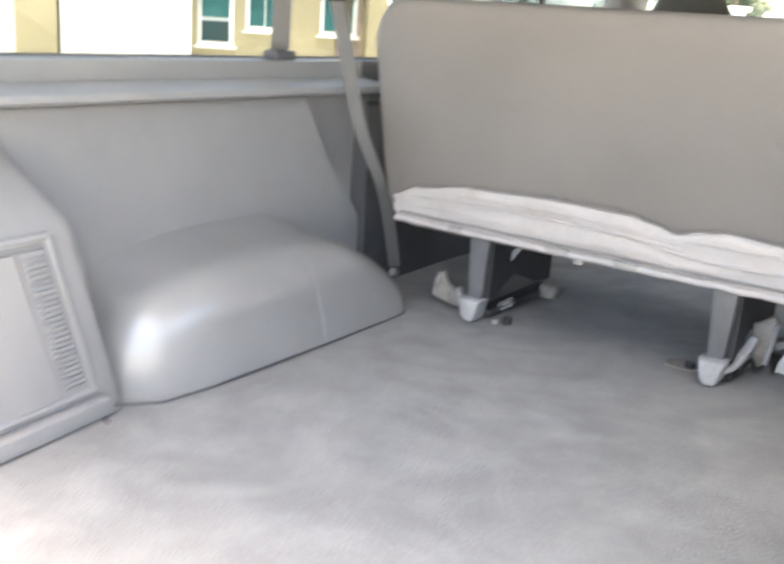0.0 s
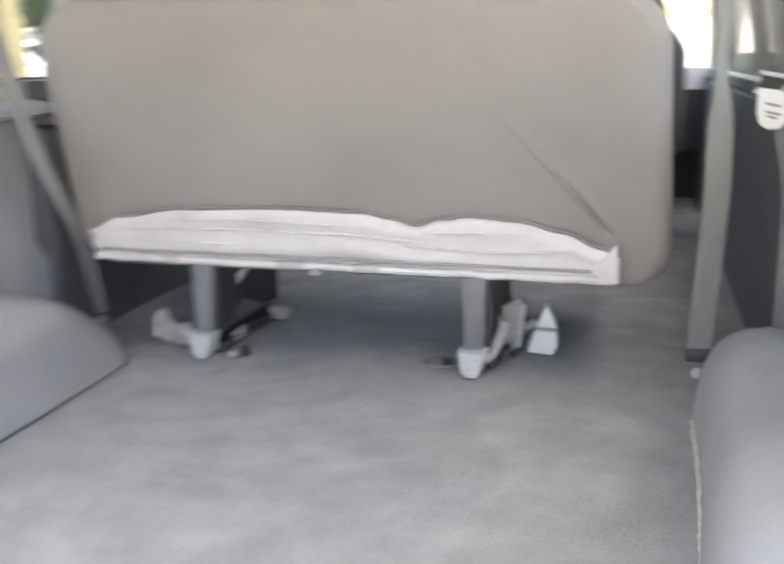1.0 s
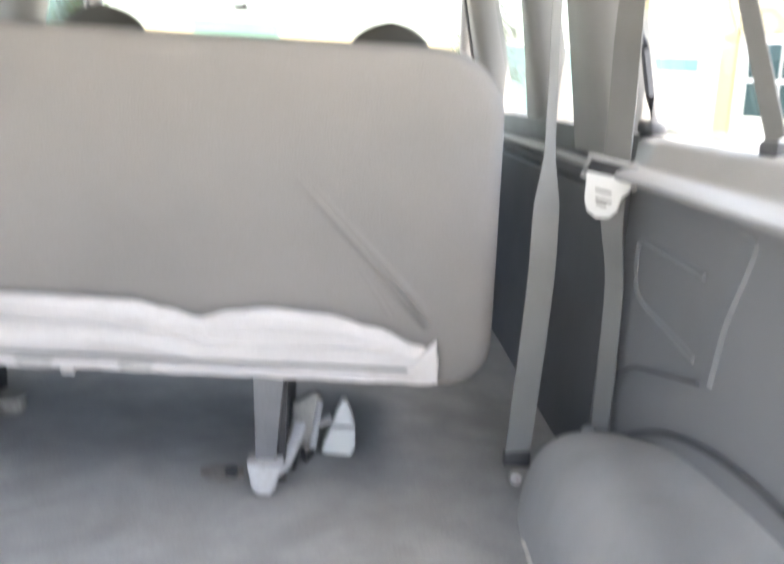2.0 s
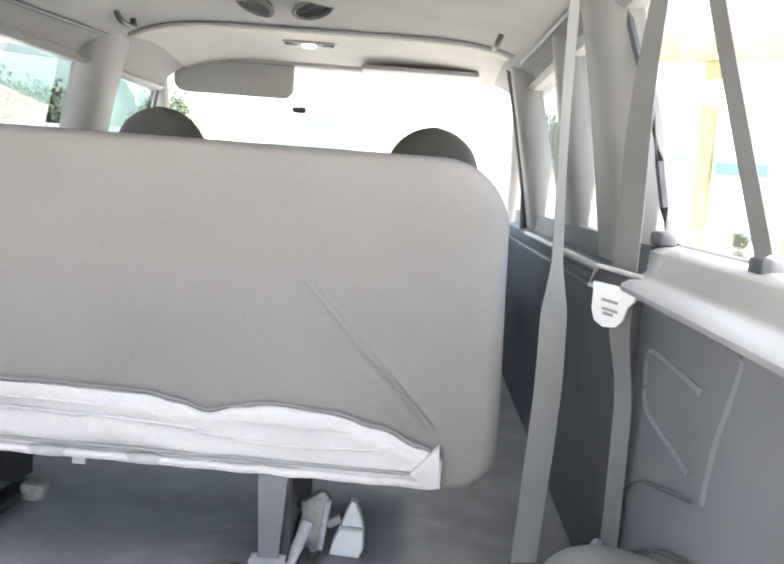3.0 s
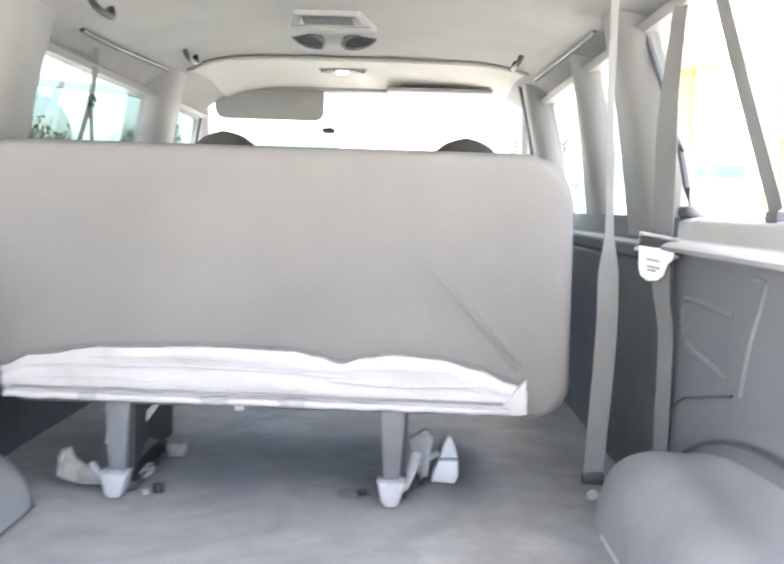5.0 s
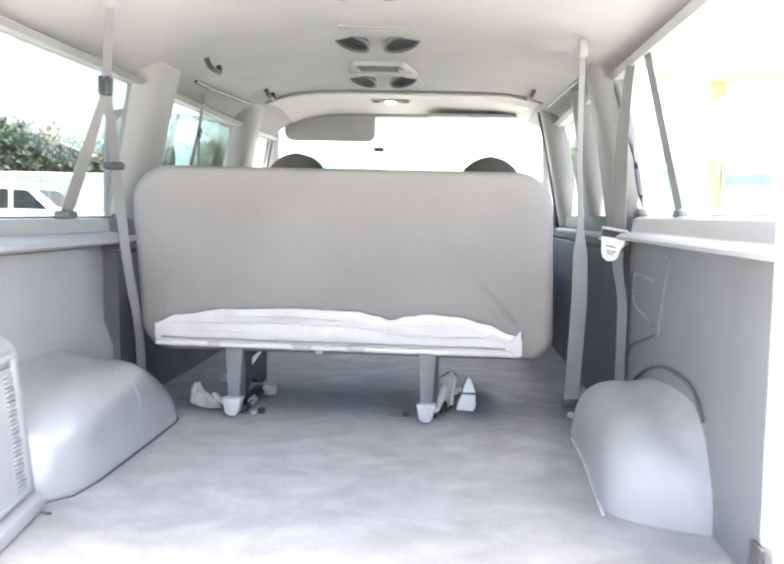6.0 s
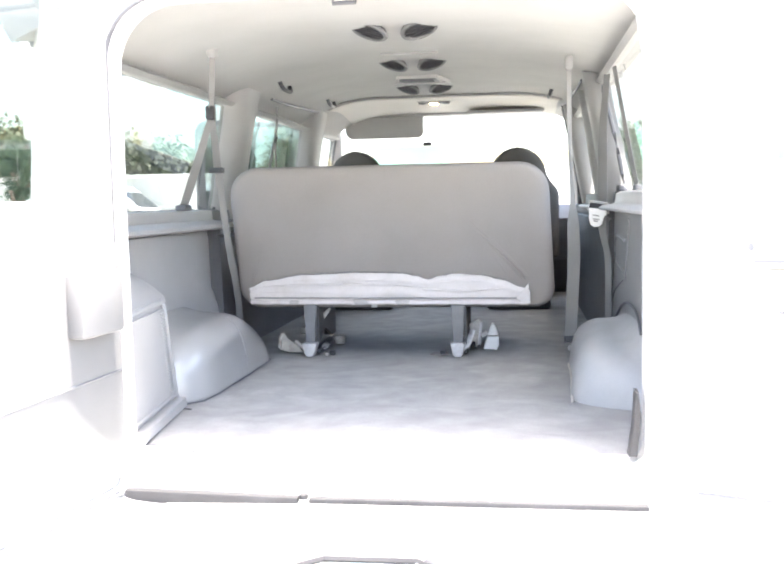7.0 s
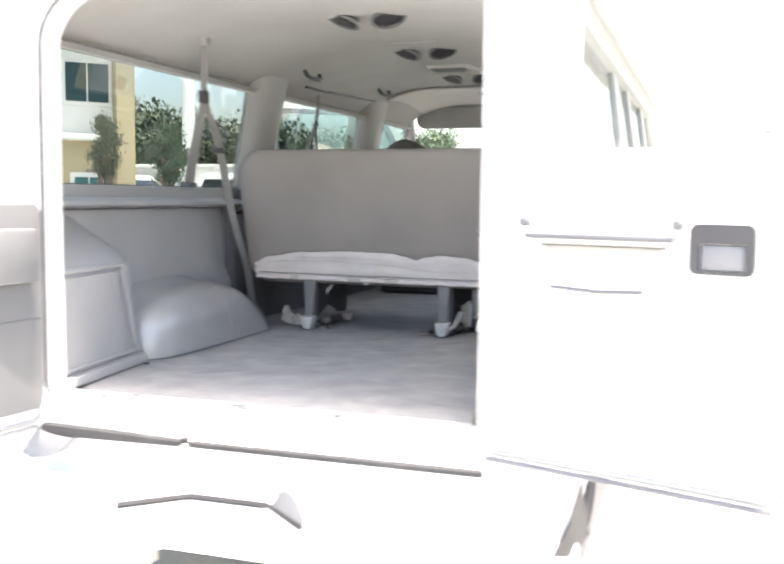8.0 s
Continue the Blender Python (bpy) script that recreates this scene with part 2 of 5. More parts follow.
def tube(path, r, bm=None, sides=8, closed=False, flat=1.0):
    """A round rod along a line of points; flat squeezes it."""
    bm = bm or bmesh.new()
    pts = [Vector(p) for p in path]
    rings, n = [], len(pts)
    for k, p in enumerate(pts):
        a, b = (pts[(k - 1) % n], pts[(k + 1) % n]) if closed else (pts[max(k - 1, 0)], pts[min(k + 1, n - 1)])
        way = (b - a).normalized()
        u = way.cross(Vector((0, 0, 1)) if abs(way.z) < 0.9 else Vector((0, 1, 0))).normalized()
        w = way.cross(u)
        rings.append([bm.verts.new(p + r * (math.cos(2 * math.pi * s / sides) * u + flat * math.sin(2 * math.pi * s / sides) * w)) for s in range(sides)])
    for k in range(n if closed else n - 1):
        a, b = rings[k], rings[(k + 1) % n]
        for s in range(sides):
            bm.faces.new((a[s], a[(s + 1) % sides], b[(s + 1) % sides], b[s]))
    if not closed:
        bm.faces.new(rings[0])
        bm.faces.new(list(reversed(rings[-1])))
    return bm


def ribbon(path, width, thick, bm=None):
    """A strap: rows of (place, way across), with thickness."""
    bm = bm or bmesh.new()
    rings = []
    for k, row in enumerate(path):
        p, across, w = Vector(row[0]), Vector(row[1]).normalized(), row[2] if len(row) > 2 else width
        a, b = Vector(path[max(k - 1, 0)][0]), Vector(path[min(k + 1, len(path) - 1)][0])
        out = (b - a).normalized().cross(across).normalized()
        rings.append([bm.verts.new(p + across * w / 2 * s + out * thick / 2 * q) for s, q in ((-1, -1), (1, -1), (1, 1), (-1, 1))])
    for a, b in zip(rings, rings[1:]):
        for s in range(4):
            bm.faces.new((a[s], a[(s + 1) % 4], b[(s + 1) % 4], b[s]))
    bm.faces.new(rings[0])
    bm.faces.new(list(reversed(rings[-1])))
    return bm


def smooth_line(points, steps=6):
    """A soft line through points."""
    pts = [Vector(p) for p in points]
    out = []
    for k in range(len(pts) - 1):
        p0, p1, p2, p3 = pts[max(k - 1, 0)], pts[k], pts[k + 1], pts[min(k + 2, len(pts) - 1)]
        for s in range(steps):
            t = s / steps
            out.append(0.5 * (2 * p1 + (p2 - p0) * t + (2 * p0 - 5 * p1 + 4 * p2 - p3) * t * t + (3 * p1 - p0 - 3 * p2 + p3) * t ** 3))
    return out + [pts[-1]]


def rounded(x0, x1, z0, z1, radii, steps=6):
    """A rectangle's outline, counter-clockwise from the lower left, with its own radius at each corner."""
    out = []
    for (cx, cz, sx, sz, a0), r in zip(((x0, z0, 1, 1, 180), (x1, z0, -1, 1, 270), (x1, z1, -1, -1, 0), (x0, z1, 1, -1, 90)), radii):
        for s in range(steps + 1):
            a = radians(a0 + 90 * s / steps)
            out.append((cx + sx * r + r * math.cos(a), cz + sz * r + r * math.sin(a)))
    return out


def ring_plate(outer, inner, axis, lo, hi, bm=None):
    """A plate between two outlines of equal counts, pushed along an axis."""
    bm = bm or bmesh.new()

    def put(p, d):
        return {"x": (d, p[0], p[1]), "y": (p[0], d, p[1])}[axis]
    r = [[bm.verts.new(put(p, d)) for p in line] for line in (outer, inner) for d in (lo, hi)]
    n = len(outer)
    for k in range(n):
        j = (k + 1) % n
        for a, b in ((0, 1), (1, 3), (3, 2), (2, 0)):
            bm.faces.new((r[a][k], r[b][k], r[b][j], r[a][j]))
    return bm


def disc(centre, normal, r, depth, bm=None, sides=24, r2=None):
    bm = bm or bmesh.new()
    turn = Vector(normal).to_track_quat("Z", "Y").to_matrix().to_4x4()
    bmesh.ops.create_cone(bm, cap_ends=True, segments=sides, radius1=r, radius2=r if r2 is None else r2, depth=depth, matrix=Matrix.Translation(centre) @ turn)
    return bm


def blob(lo, hi, power=0.5, segs=24, bm=None):
    """A cushion form that fills a box; a lower power is boxier."""
    bm = bm or bmesh.new()
    made = bmesh.ops.create_uvsphere(bm, u_segments=segs, v_segments=segs // 2, radius=1)["verts"]
    mid, half = [(a + b) / 2 for a, b in zip(lo, hi)], [(b - a) / 2 for a, b in zip(lo, hi)]
    for v in made:
        v.co = Vector([math.copysign(abs(c) ** power, c) * h + m for c, h, m in zip(v.co, half, mid)])
    return bm


# ---------------------------------------------------------------- van: shell
GROUND = -0.72
REAR = -1.70                                # the rear door plane
structure("ground", box((-400, -400, GROUND - 0.3), (400, 400, GROUND)), CONCRETE, "pale sunlit concrete yard under the van", "ground", 0)

FLOOR_Y0 = -1.585
bm = bmesh.new()
nx, ny = 40, 70
grid = [[bm.verts.new((max(-0.95 + 1.9 * i / nx, -0.87 if j < 2 else -0.95), FLOOR_Y0 + 4.6 * j / ny + (0.014 * noise.noise((i * 0.9, 4.0, 0)) if j == 0 else 0), 0.004 * noise.noise((i * 0.21, j * 0.23, 0.3)) - 0.004 + (-0.012 if j == 0 else 0))) for i in range(nx + 1)] for j in range(ny + 1)]
for j in range(ny):
    for i in range(nx):
        bm.faces.new((grid[j][i], grid[j][i + 1], grid[j + 1][i + 1], grid[j + 1][i]))
floor = structure("floor", bm, CARPET, "worn grey carpet floor of the van with scuffs", "floor", 60)
structure("subfloor", box((-0.97, -1.5, -0.16), (0.97, 3.2, -0.02)), PAINT, "white steel underbody below the carpet", "floor")


def side_profile(s):
    """Inner belt line numbers of one side: lip height, sill height."""
    return (0.60, 0.665) if s < 0 else (0.645, 0.715)


def side(s, name):
    lip, sill = side_profile(s)
    # lower trim panel, with the outer skin behind it
    rear_end, front_start = (0.10, 0.10) if s > 0 else (-0.235, 0.03)

    def lower(x0, drop):
        return [(s * x0, -0.02), (s * (x0 + 0.015), lip - drop), (s * 0.99, sill - 0.02), (s * 1.02, 0.3), (s * 1.0, -0.3), (s * 0.96, -0.3)]
    structure(f"wall_{name}", prism(lower(0.885, 0.014 if s > 0 else 0.03), "y", REAR + 0.05 if s > 0 else -1.47, rear_end), SHADED_PLASTIC if s > 0 else PLASTIC, "grey moulded plastic lower side wall of the cargo bay", "wall")
    structure(f"wall_{name}_front", prism(lower(0.86, 0.06), "y", front_start, 3.1), DARK, "charcoal lower side wall beside the seats", "wall")
    if s < 0:
        structure("wall_left_recess", prism(lower(0.915, 0.03), "y", rear_end, front_start), PLASTIC, "grey recessed wall section behind the bench", "wall")
        bm = prism([(-0.236, -0.02), (0.09, -0.02), (0.07, 0.12), (0.046, 0.196), (-0.02, 0.285), (-0.085, 0.352), (-0.14, 0.423), (-0.19, 0.495), (-0.236, 0.575)], "x", -0.99, -0.88)
        for v in bm.verts:
            if v.co.x > -0.95:
                v.co.x = -0.885 - 0.025 * (v.co.z + 0.02)
        structure("wall_left_edge", bm, PLASTIC, "slanting end of the grey plastic side wall", "wall")
    # ledge under the window: a rounded roll and a flat shelf
    low = 0.012 if s > 0 else 0.022
    pts = [(s * 0.905, lip - low), (s * 0.835, lip - low + 0.004), (s * 0.815, lip - low * 0.4), (s * 0.818, lip + 0.004), (s * 0.84, lip + 0.015), (s * 0.90, lip + 0.022), (s * 0.905, sill), (s * 0.985, sill + 0.004), (s * 0.985, lip - low)]
    if s > 0:
        pts = [(0.905, lip - low), (0.835, lip - low + 0.004), (0.817, lip - 0.004), (0.817, lip + 0.004), (0.832, lip + 0.013), (0.868, lip + 0.016), (0.884, lip + 0.022), (0.898, sill - 0.010), (0.925, sill + 0.001), (0.985, sill + 0.004), (0.985, lip - low)]
    structure(f"ledge_{name}", prism(pts, "y", REAR + 0.06 if s > 0 else -1.47, -0.07 if s > 0 else 0.02), LEDGE, "pale grey plastic ledge below the side window", "trim", 50)
    pts = [(s * 0.90, lip - 0.05), (s * 0.868, lip - 0.04), (s * 0.868, lip), (s * 0.90, lip + 0.01), (s * 0.905, sill), (s * 0.985, sill + 0.004), (s * 0.985, lip - 0.05)]
    structure(f"ledge_{name}_front", prism(pts, "y", 0.105 if s > 0 else 0.02, 2.9), DARK, "dark ledge below the front side windows", "trim", 50)


side(-1, "left")
lip_, sill_ = side_profile(1)
bm = bmesh.new()
rows = []
for y, in_ in ((-0.07, 0.0), (-0.03, 0.008), (0.01, 0.026), (0.06, 0.046), (0.105, 0.056)):
    line = [(0.905, lip_ - 0.012), (0.835 + in_, lip_ - 0.008), (0.817 + in_, lip_ - 0.004), (0.817 + in_, lip_ + 0.004), (0.832 + in_, lip_ + 0.013), (0.868 + in_ * 0.5, lip_ + 0.016), (0.884 + in_ * 0.3, lip_ + 0.022), (0.898 + in_ * 0.1, sill_ - 0.010), (0.925, sill_ + 0.001), (0.985, sill_ + 0.004), (0.985, lip_ - 0.012)]
    rows.append([bm.verts.new((x, y, z)) for x, z in line])
for a, b in zip(rows, rows[1:]):
    for k in range(len(a)):
        bm.faces.new((a[k], a[(k + 1) % len(a)], b[(k + 1) % len(a)], b[k]))
bm.faces.new(rows[0])
bm.faces.new(list(reversed(rows[-1])))
structure("ledge_right_end", bm, LEDGE, "narrowing front end of the pale plastic ledge", "trim", 50)
structure("ledge_groove", tube([(-0.9045, -1.465, 0.625), (-0.9045, 0.02, 0.625)], 0.0035, sides=6), DARK, "dark groove behind the rolled ledge", "trim")
side(1, "right")
for s_, z_ in ((-1, 0.60), (1, 0.645)):
    tagged(part("ledge_strip", tube([(s_ * 0.868, 0.02, z_ - 0.004), (s_ * 0.868, 2.0, z_ - 0.004)], 0.011, sides=8), LEDGE), "pale edge strip along the dark ledge", "trim strip", kind="structure")


def lean(s, z):
    """x of the side glass at a height."""
    return s * (0.965 - (z - 0.68) * 0.17)


def post(s, y0, y1, z0, z1, inner=0.075, mat=None, top=None, name="pillar", label="grey padded window pillar"):
    """A leaning pillar with a rounded inner face; top gives its two edges at the upper end where they differ."""
    top = top or (y0, y1)
    bm = bmesh.new()
    rows = []
    for k in range(9):
        t = k / 8
        z = z0 + (z1 - z0) * t
        x = lean(s, z)
        flare = 0.05 * (1 - math.sin(math.pi * min(1, max(0, t)))) * (0.5 if t < 0.5 else 1)
        a, b = y0 + (top[0] - y0) * t - flare * 0.2, y1 + (top[1] - y1) * t + flare
        sec = [(x + s * 0.03, a), (x - s * inner * 0.5, a + 0.01), (x - s * inner, a + 0.05), (x - s * inner, b - 0.05), (x - s * inner * 0.5, b - 0.01), (x + s * 0.03, b)]
        rows.append([bm.verts.new((q[0], q[1], z)) for q in sec])
    for a, b in zip(rows, rows[1:]):
        for k in range(6):
            bm.faces.new((a[k], a[(k + 1) % 6], b[(k + 1) % 6], b[k]))
    bm.faces.new(rows[0])
    bm.faces.new(list(reversed(rows[-1])))
    return structure(name, bm, mat or PILLAR, label, "pillar", 60)


ROOF_L, ROOF_R = 1.19, 1.25
post(-1, 0.24, 0.52, 0.62, 1.26, name="pillar_left_rear")
post(-1, 1.85, 2.15, 0.62, 1.30, name="pillar_left_front")
post(1, 0.17, 0.60, 0.66, 1.32, top=(0.43, 0.60), name="pillar_right_rear")
post(1, 0.98, 1.33, 0.66, 1.32, inner=0.055, top=(1.19, 1.25), name="pillar_right_middle")
post(1, 1.96, 2.32, 0.66, 1.34, top=(2.27, 2.44), name="pillar_right_front")
post(1, -1.68, -1.61, 0.66, 1.24, inner=0.10, mat=PAINT, name="pillar_right_corner", label="white painted corner post beside the rear doorway")


def window(s, y0, y1, z0, z1, n, mat=SIDEGLASS, label="clear van side window in a dark rubber frame"):
    win = thing(f"window_{n}", label, "window", kind="structure")
    pane = bmesh.new()
    q = [pane.verts.new((lean(s, z) + s * 0.015, y, z)) for y, z in rounded(y0, y1, z0, z1, (0.05,) * 4, 4)]
    pane.faces.new(q)
    pane = part("pane", pane, mat, win, smooth=0)
    pane.visible_shadow = False
    line = [(lean(s, z) + s * (0.034 if z > z1 - 0.04 else 0.002), y, z) for y, z in rounded(y0, y1, z0, z1, (0.06,) * 4, 5)]
    part("frame", tube(line, 0.009, closed=True, sides=6), DARK, win)


window(-1, -1.42, 0.27, 0.665, 1.20, 1)
window(-1, 0.50, 1.90, 0.665, 1.22, 2, TINTED, "green-tinted middle side window of the van")
window(-1, 2.12, 2.90, 0.665, 1.24, 3)
window(1, -1.58, 0.47, 0.715, 1.26, 4, RIGHTGLASS)
window(1, 0.58, 1.26, 0.715, 1.27, 5, RIGHTGLASS)
window(1, 1.33, 2.40, 0.715, 1.28, 6, RIGHTGLASS)
window(1, 2.50, 2.92, 0.715, 1.28, 7, RIGHTGLASS)
structure("window_seal", tube([(lean(1, z) - 0.004, y, z) for y, z in ((0.10, 0.716), (0.165, 0.73), (0.183, 0.79), (0.20, 0.88), (0.25, 0.98), (0.31, 1.08), (0.38, 1.18), (0.42, 1.25))], 0.010, sides=6), DARK, "dark rubber seal along the window edge", "trim")
structure("door_seal", tube([(0.76, 2.46, 1.345), (0.785, 2.44, 1.30), (0.81, 2.40, 1.18), (0.845, 2.33, 0.98), (0.875, 2.28, 0.80), (0.885, 2.27, 0.60)], 0.016, sides=8), DARK, "dark rubber seal round the front doorway", "trim")


def roof_line(x, y):
    """Height of the headliner."""
    edge = ROOF_L if x < 0 else ROOF_R
    t = abs(x) / 0.90
    top = 1.352 + 0.012 * y
    drop = max(0.0, y - 2.45) * 0.10
    return edge + (top - edge) * (1 - t ** (3.2 + 2.5 * min(1.0, max(0.0, y - 1.0)))) - drop - max(0, -1.35 - y) ** 1.5 * 0.25


bm = bmesh.new()
rows = []
ys = [REAR + 0.04, -1.6, -1.5, -1.3, -1.0, -0.5, 0, 0.5, 1.0, 1.5, 1.9, 2.02, 2.04, 2.4, 2.7, 2.86]
for y in ys:
    step = -0.002 if y > 2.03 else 0
    rows.append([bm.verts.new((x, y, roof_line(x, y) + step)) for x in [-0.90 + 1.8 * i / 36 for i in range(37)]] + [bm.verts.new((0.97, y, 1.30)), bm.verts.new((0.8, y, 1.48)), bm.verts.new((-0.8, y, 1.48)), bm.verts.new((-0.97, y, 1.28))])
for a, b in zip(rows, rows[1:]):
    for k in range(len(a)):
        bm.faces.new((a[k], a[(k + 1) % len(a)], b[(k + 1) % len(a)], b[k]))
bm.faces.new(rows[0])
bm.faces.new(list(reversed(rows[-1])))
structure("ceiling", bm, HEADLINER, "pale grey cloth headliner with rounded edges", "ceiling", 50)
bm = bmesh.new()
rows = []
for y in (2.03, 2.25, 2.45, 2.70, 2.862):
    edge = [(0.74 * k / 16, roof_line(0.74 * k / 16, y) - 0.012 - (0.010 if y == 2.03 else 0)) for k in range(-16, 17)]
    rows.append([bm.verts.new((x, y, z)) for x, z in edge] + [bm.verts.new((x, y, z + 0.012)) for x, z in reversed(edge)])
for a, b in zip(rows, rows[1:]):
    for k in range(len(a)):
        bm.faces.new((a[k], a[(k + 1) % len(a)], b[(k + 1) % len(a)], b[k]))
bm.faces.new(rows[0])
bm.faces.new(list(reversed(rows[-1])))
structure("ceiling_front", bm, FRONTLINER, "paler moulded front headliner above the windscreen", "ceiling", 50)
structure("ceiling_joint", tube([(0.76 * k / 16, 2.022, roof_line(0.76 * k / 16, 2.02) - 0.010) for k in range(-16, 17)], 0.006, sides=6), PILLAR, "grey joint line across the headliner", "trim")
structure("roof_skin", prism([(-1.0, 1.27), (-0.98, 1.36), (-0.8, 1.49), (0.8, 1.49), (0.98, 1.36), (1.0, 1.27), (0.975, 1.27), (0.80, 1.482), (-0.80, 1.482), (-0.975, 1.27)], "y", REAR, 2.95), PAINT, "white painted roof of the van", "roof", 50)
for s, n in ((-1, "left"), (1, "right")):
    z = ROOF_L if s < 0 else ROOF_R
    structure(f"rail_{n}", prism([(s * 0.84, z - 0.02), (s * 0.885, z - 0.012), (s * 0.93, z + 0.1), (s * 0.97, z + 0.1), (s * 0.93, z - 0.03), (s * 0.86, z - 0.035)], "y", REAR + 0.05 if s > 0 else -1.50, 2.86), PILLAR, "grey trim rail above the side windows", "trim")

for s, n in ((-1, "left"), (1, "right")):
    structure(f"roof_seam_{n}", tube([(s * 0.80, 0.75 + 0.19 * k, roof_line(0.80 * s, 0.75 + 0.19 * k) - 0.004) for k in range(8)], 0.009, sides=6), DARK, "dark seam between the headliner and the side trim", "trim")

# front end that closes the cab
structure("windscreen_header", box((-0.95, 2.84, 1.315), (0.95, 2.98, 1.46), 0.02), PILLAR, "grey header above the windscreen", "trim")
structure("front_bulkhead", box((-0.98, 3.05, -0.3), (0.98, 3.2, 0.55), 0.03), DARK, "dark dashboard wall that closes the cab", "wall")
for s in (-1, 1):
    structure("pillar_front", tube([(s * 0.88, 2.86, 1.32), (s * 0.93, 3.18, 0.9), (s * 0.95, 3.5, 0.55)], 0.045, sides=10), PILLAR, "slanting grey windscreen pillar", "pillar", 60)
dash = thing("dashboard", "dark grey moulded dashboard below the windscreen", "dashboard", (0, 3.2, 0.55), kind="structure")
part("cover", prism([(-0.35, -0.3), (-0.42, 0.0), (-0.2, 0.1), (0.3, 0.02), (0.35, -0.3)], "x", -0.94, 0.94, bevel=0.01), DARK, dash)
ws = thing("windscreen", "clear raked windscreen", "window", kind="structure")
bm = bmesh.new()
bm.faces.new([bm.verts.new(p) for p in ((-0.93, 3.52, 0.55), (0.93, 3.52, 0.55), (0.86, 2.95, 1.33), (-0.86, 2.95, 1.33))])
part("pane", bm, GLASS, ws, smooth=0).visible_shadow = False

# ---------------------------------------------------------------- rear frame, seal, sill
OPEN = rounded(-0.598, 0.805, -0.012, 1.235, (0.05, 0.05, 0.16, 0.17), 8)
OUTER = rounded(-0.77, 1.02, -0.32, 1.47, (0.06, 0.06, 0.16, 0.16), 8)
structure("wall_rear", ring_plate(OUTER, OPEN, "y", REAR, REAR + 0.07), PAINT, "white painted rear frame round the open doorway", "wall", 40)
# the body turns round the corner beside the hinge of the second door
bend = [(-0.765, -1.70), (-0.83, -1.675), (-0.89, -1.62), (-0.935, -1.545), (-0.965, -1.465), (-0.97, -1.425)]
bm = bmesh.new()
rows = []
for z, tuck in ((-0.31, 0.0), (-0.2, -0.012), (0.3, -0.016), (0.65, 0.0), (1.0, 0.035), (1.25, 0.075), (1.33, 0.11)):
    line = [(x + tuck * f, y) for (x, y), f in zip(bend, (0.2, 0.4, 0.6, 0.8, 1.0, 1.0))]
    back = [(x + 0.022 + tuck * f, y + 0.018) for (x, y), f in zip(bend, (0.2, 0.4, 0.6, 0.8, 1.0, 1.0))]
    rows.append([bm.verts.new((x, y, z)) for x, y in line + back[::-1]])
for a, b in zip(rows, rows[1:]):
    for k in range(len(a)):
        bm.faces.new((a[k], a[(k + 1) % len(a)], b[(k + 1) % len(a)], b[k]))
bm.faces.new(rows[0])
bm.faces.new(list(reversed(rows[-1])))
structure("wall_corner", bm, PAINT, "white painted rounded rear corner of the van body", "wall", 60)
part_seal = rounded(-0.606, 0.813, -0.004, 1.245, (0.05, 0.05, 0.16, 0.17), 8)
for name_, line_, mat_, r_ in (("door_seal", part_seal[22:] + part_seal[:5], SEALRUBBER, 0.007), ("door_seal_pale", part_seal[10:23], PILLAR, 0.008)):
    tagged(part(name_, tube([(x, REAR - 0.012, z) for x, z in line_], r_, sides=8), mat_), "rubber seal round the rear doorway", "seal", kind="structure")
structure("sill_plate", prism([(-1.595, -0.008), (-1.615, 0.003), (REAR + 0.02, 0.0), (REAR - 0.03, -0.012), (REAR - 0.045, -0.03), (REAR - 0.045, -0.085), (REAR + 0.01, -0.085), (REAR + 0.01, -0.02), (-1.595, -0.03)], "x", -0.66, 0.82), SILL, "scuffed white painted sill at the rear doorway", "sill")

check = thing("door_check", "black rubber door check pad at the foot of the doorway", "door check", (0.77, REAR + 0.01, 0.02))
part("pad", prism([(-0.006, 0.0), (0.014, 0.0), (0.024, 0.10), (0.018, 0.17), (0.010, 0.17), (0.006, 0.09)], "y", -0.02, 0.04, bevel=0.005), RUBBER, check)
strike = thing("door_striker", "dark latch striker under the top of the doorway", "latch", (0.04, REAR + 0.03, 1.228))
part("plate", box((-0.055, -0.025, -0.004), (0.055, 0.02, 0.008), 0.003), PALE_STEEL, strike)
part("pin", tube([(-0.03, -0.01, -0.004), (-0.03, -0.01, -0.022), (0.03, -0.01, -0.022), (0.03, -0.01, -0.004)], 0.006, sides=6), BLACK, strike)
for x, y, w in ((0.03, -1.652, 0.035), (-0.43, -1.668, 0.02), (0.06, -1.675, 0.02), (-0.33, -1.64, 0.02), (0.36, -1.67, 0.016)):
    tagged(part("scuff_mark", prism([(x - w, y), (x, y - 0.008), (x + w, y + 0.002), (x + w * 0.6, y + 0.010), (x - w * 0.3, y + 0.009)], "z", 0.002, 0.0075), DARK), "dark scuff on the painted sill", "scuff")

# ---------------------------------------------------------------- wheel arches and side covers


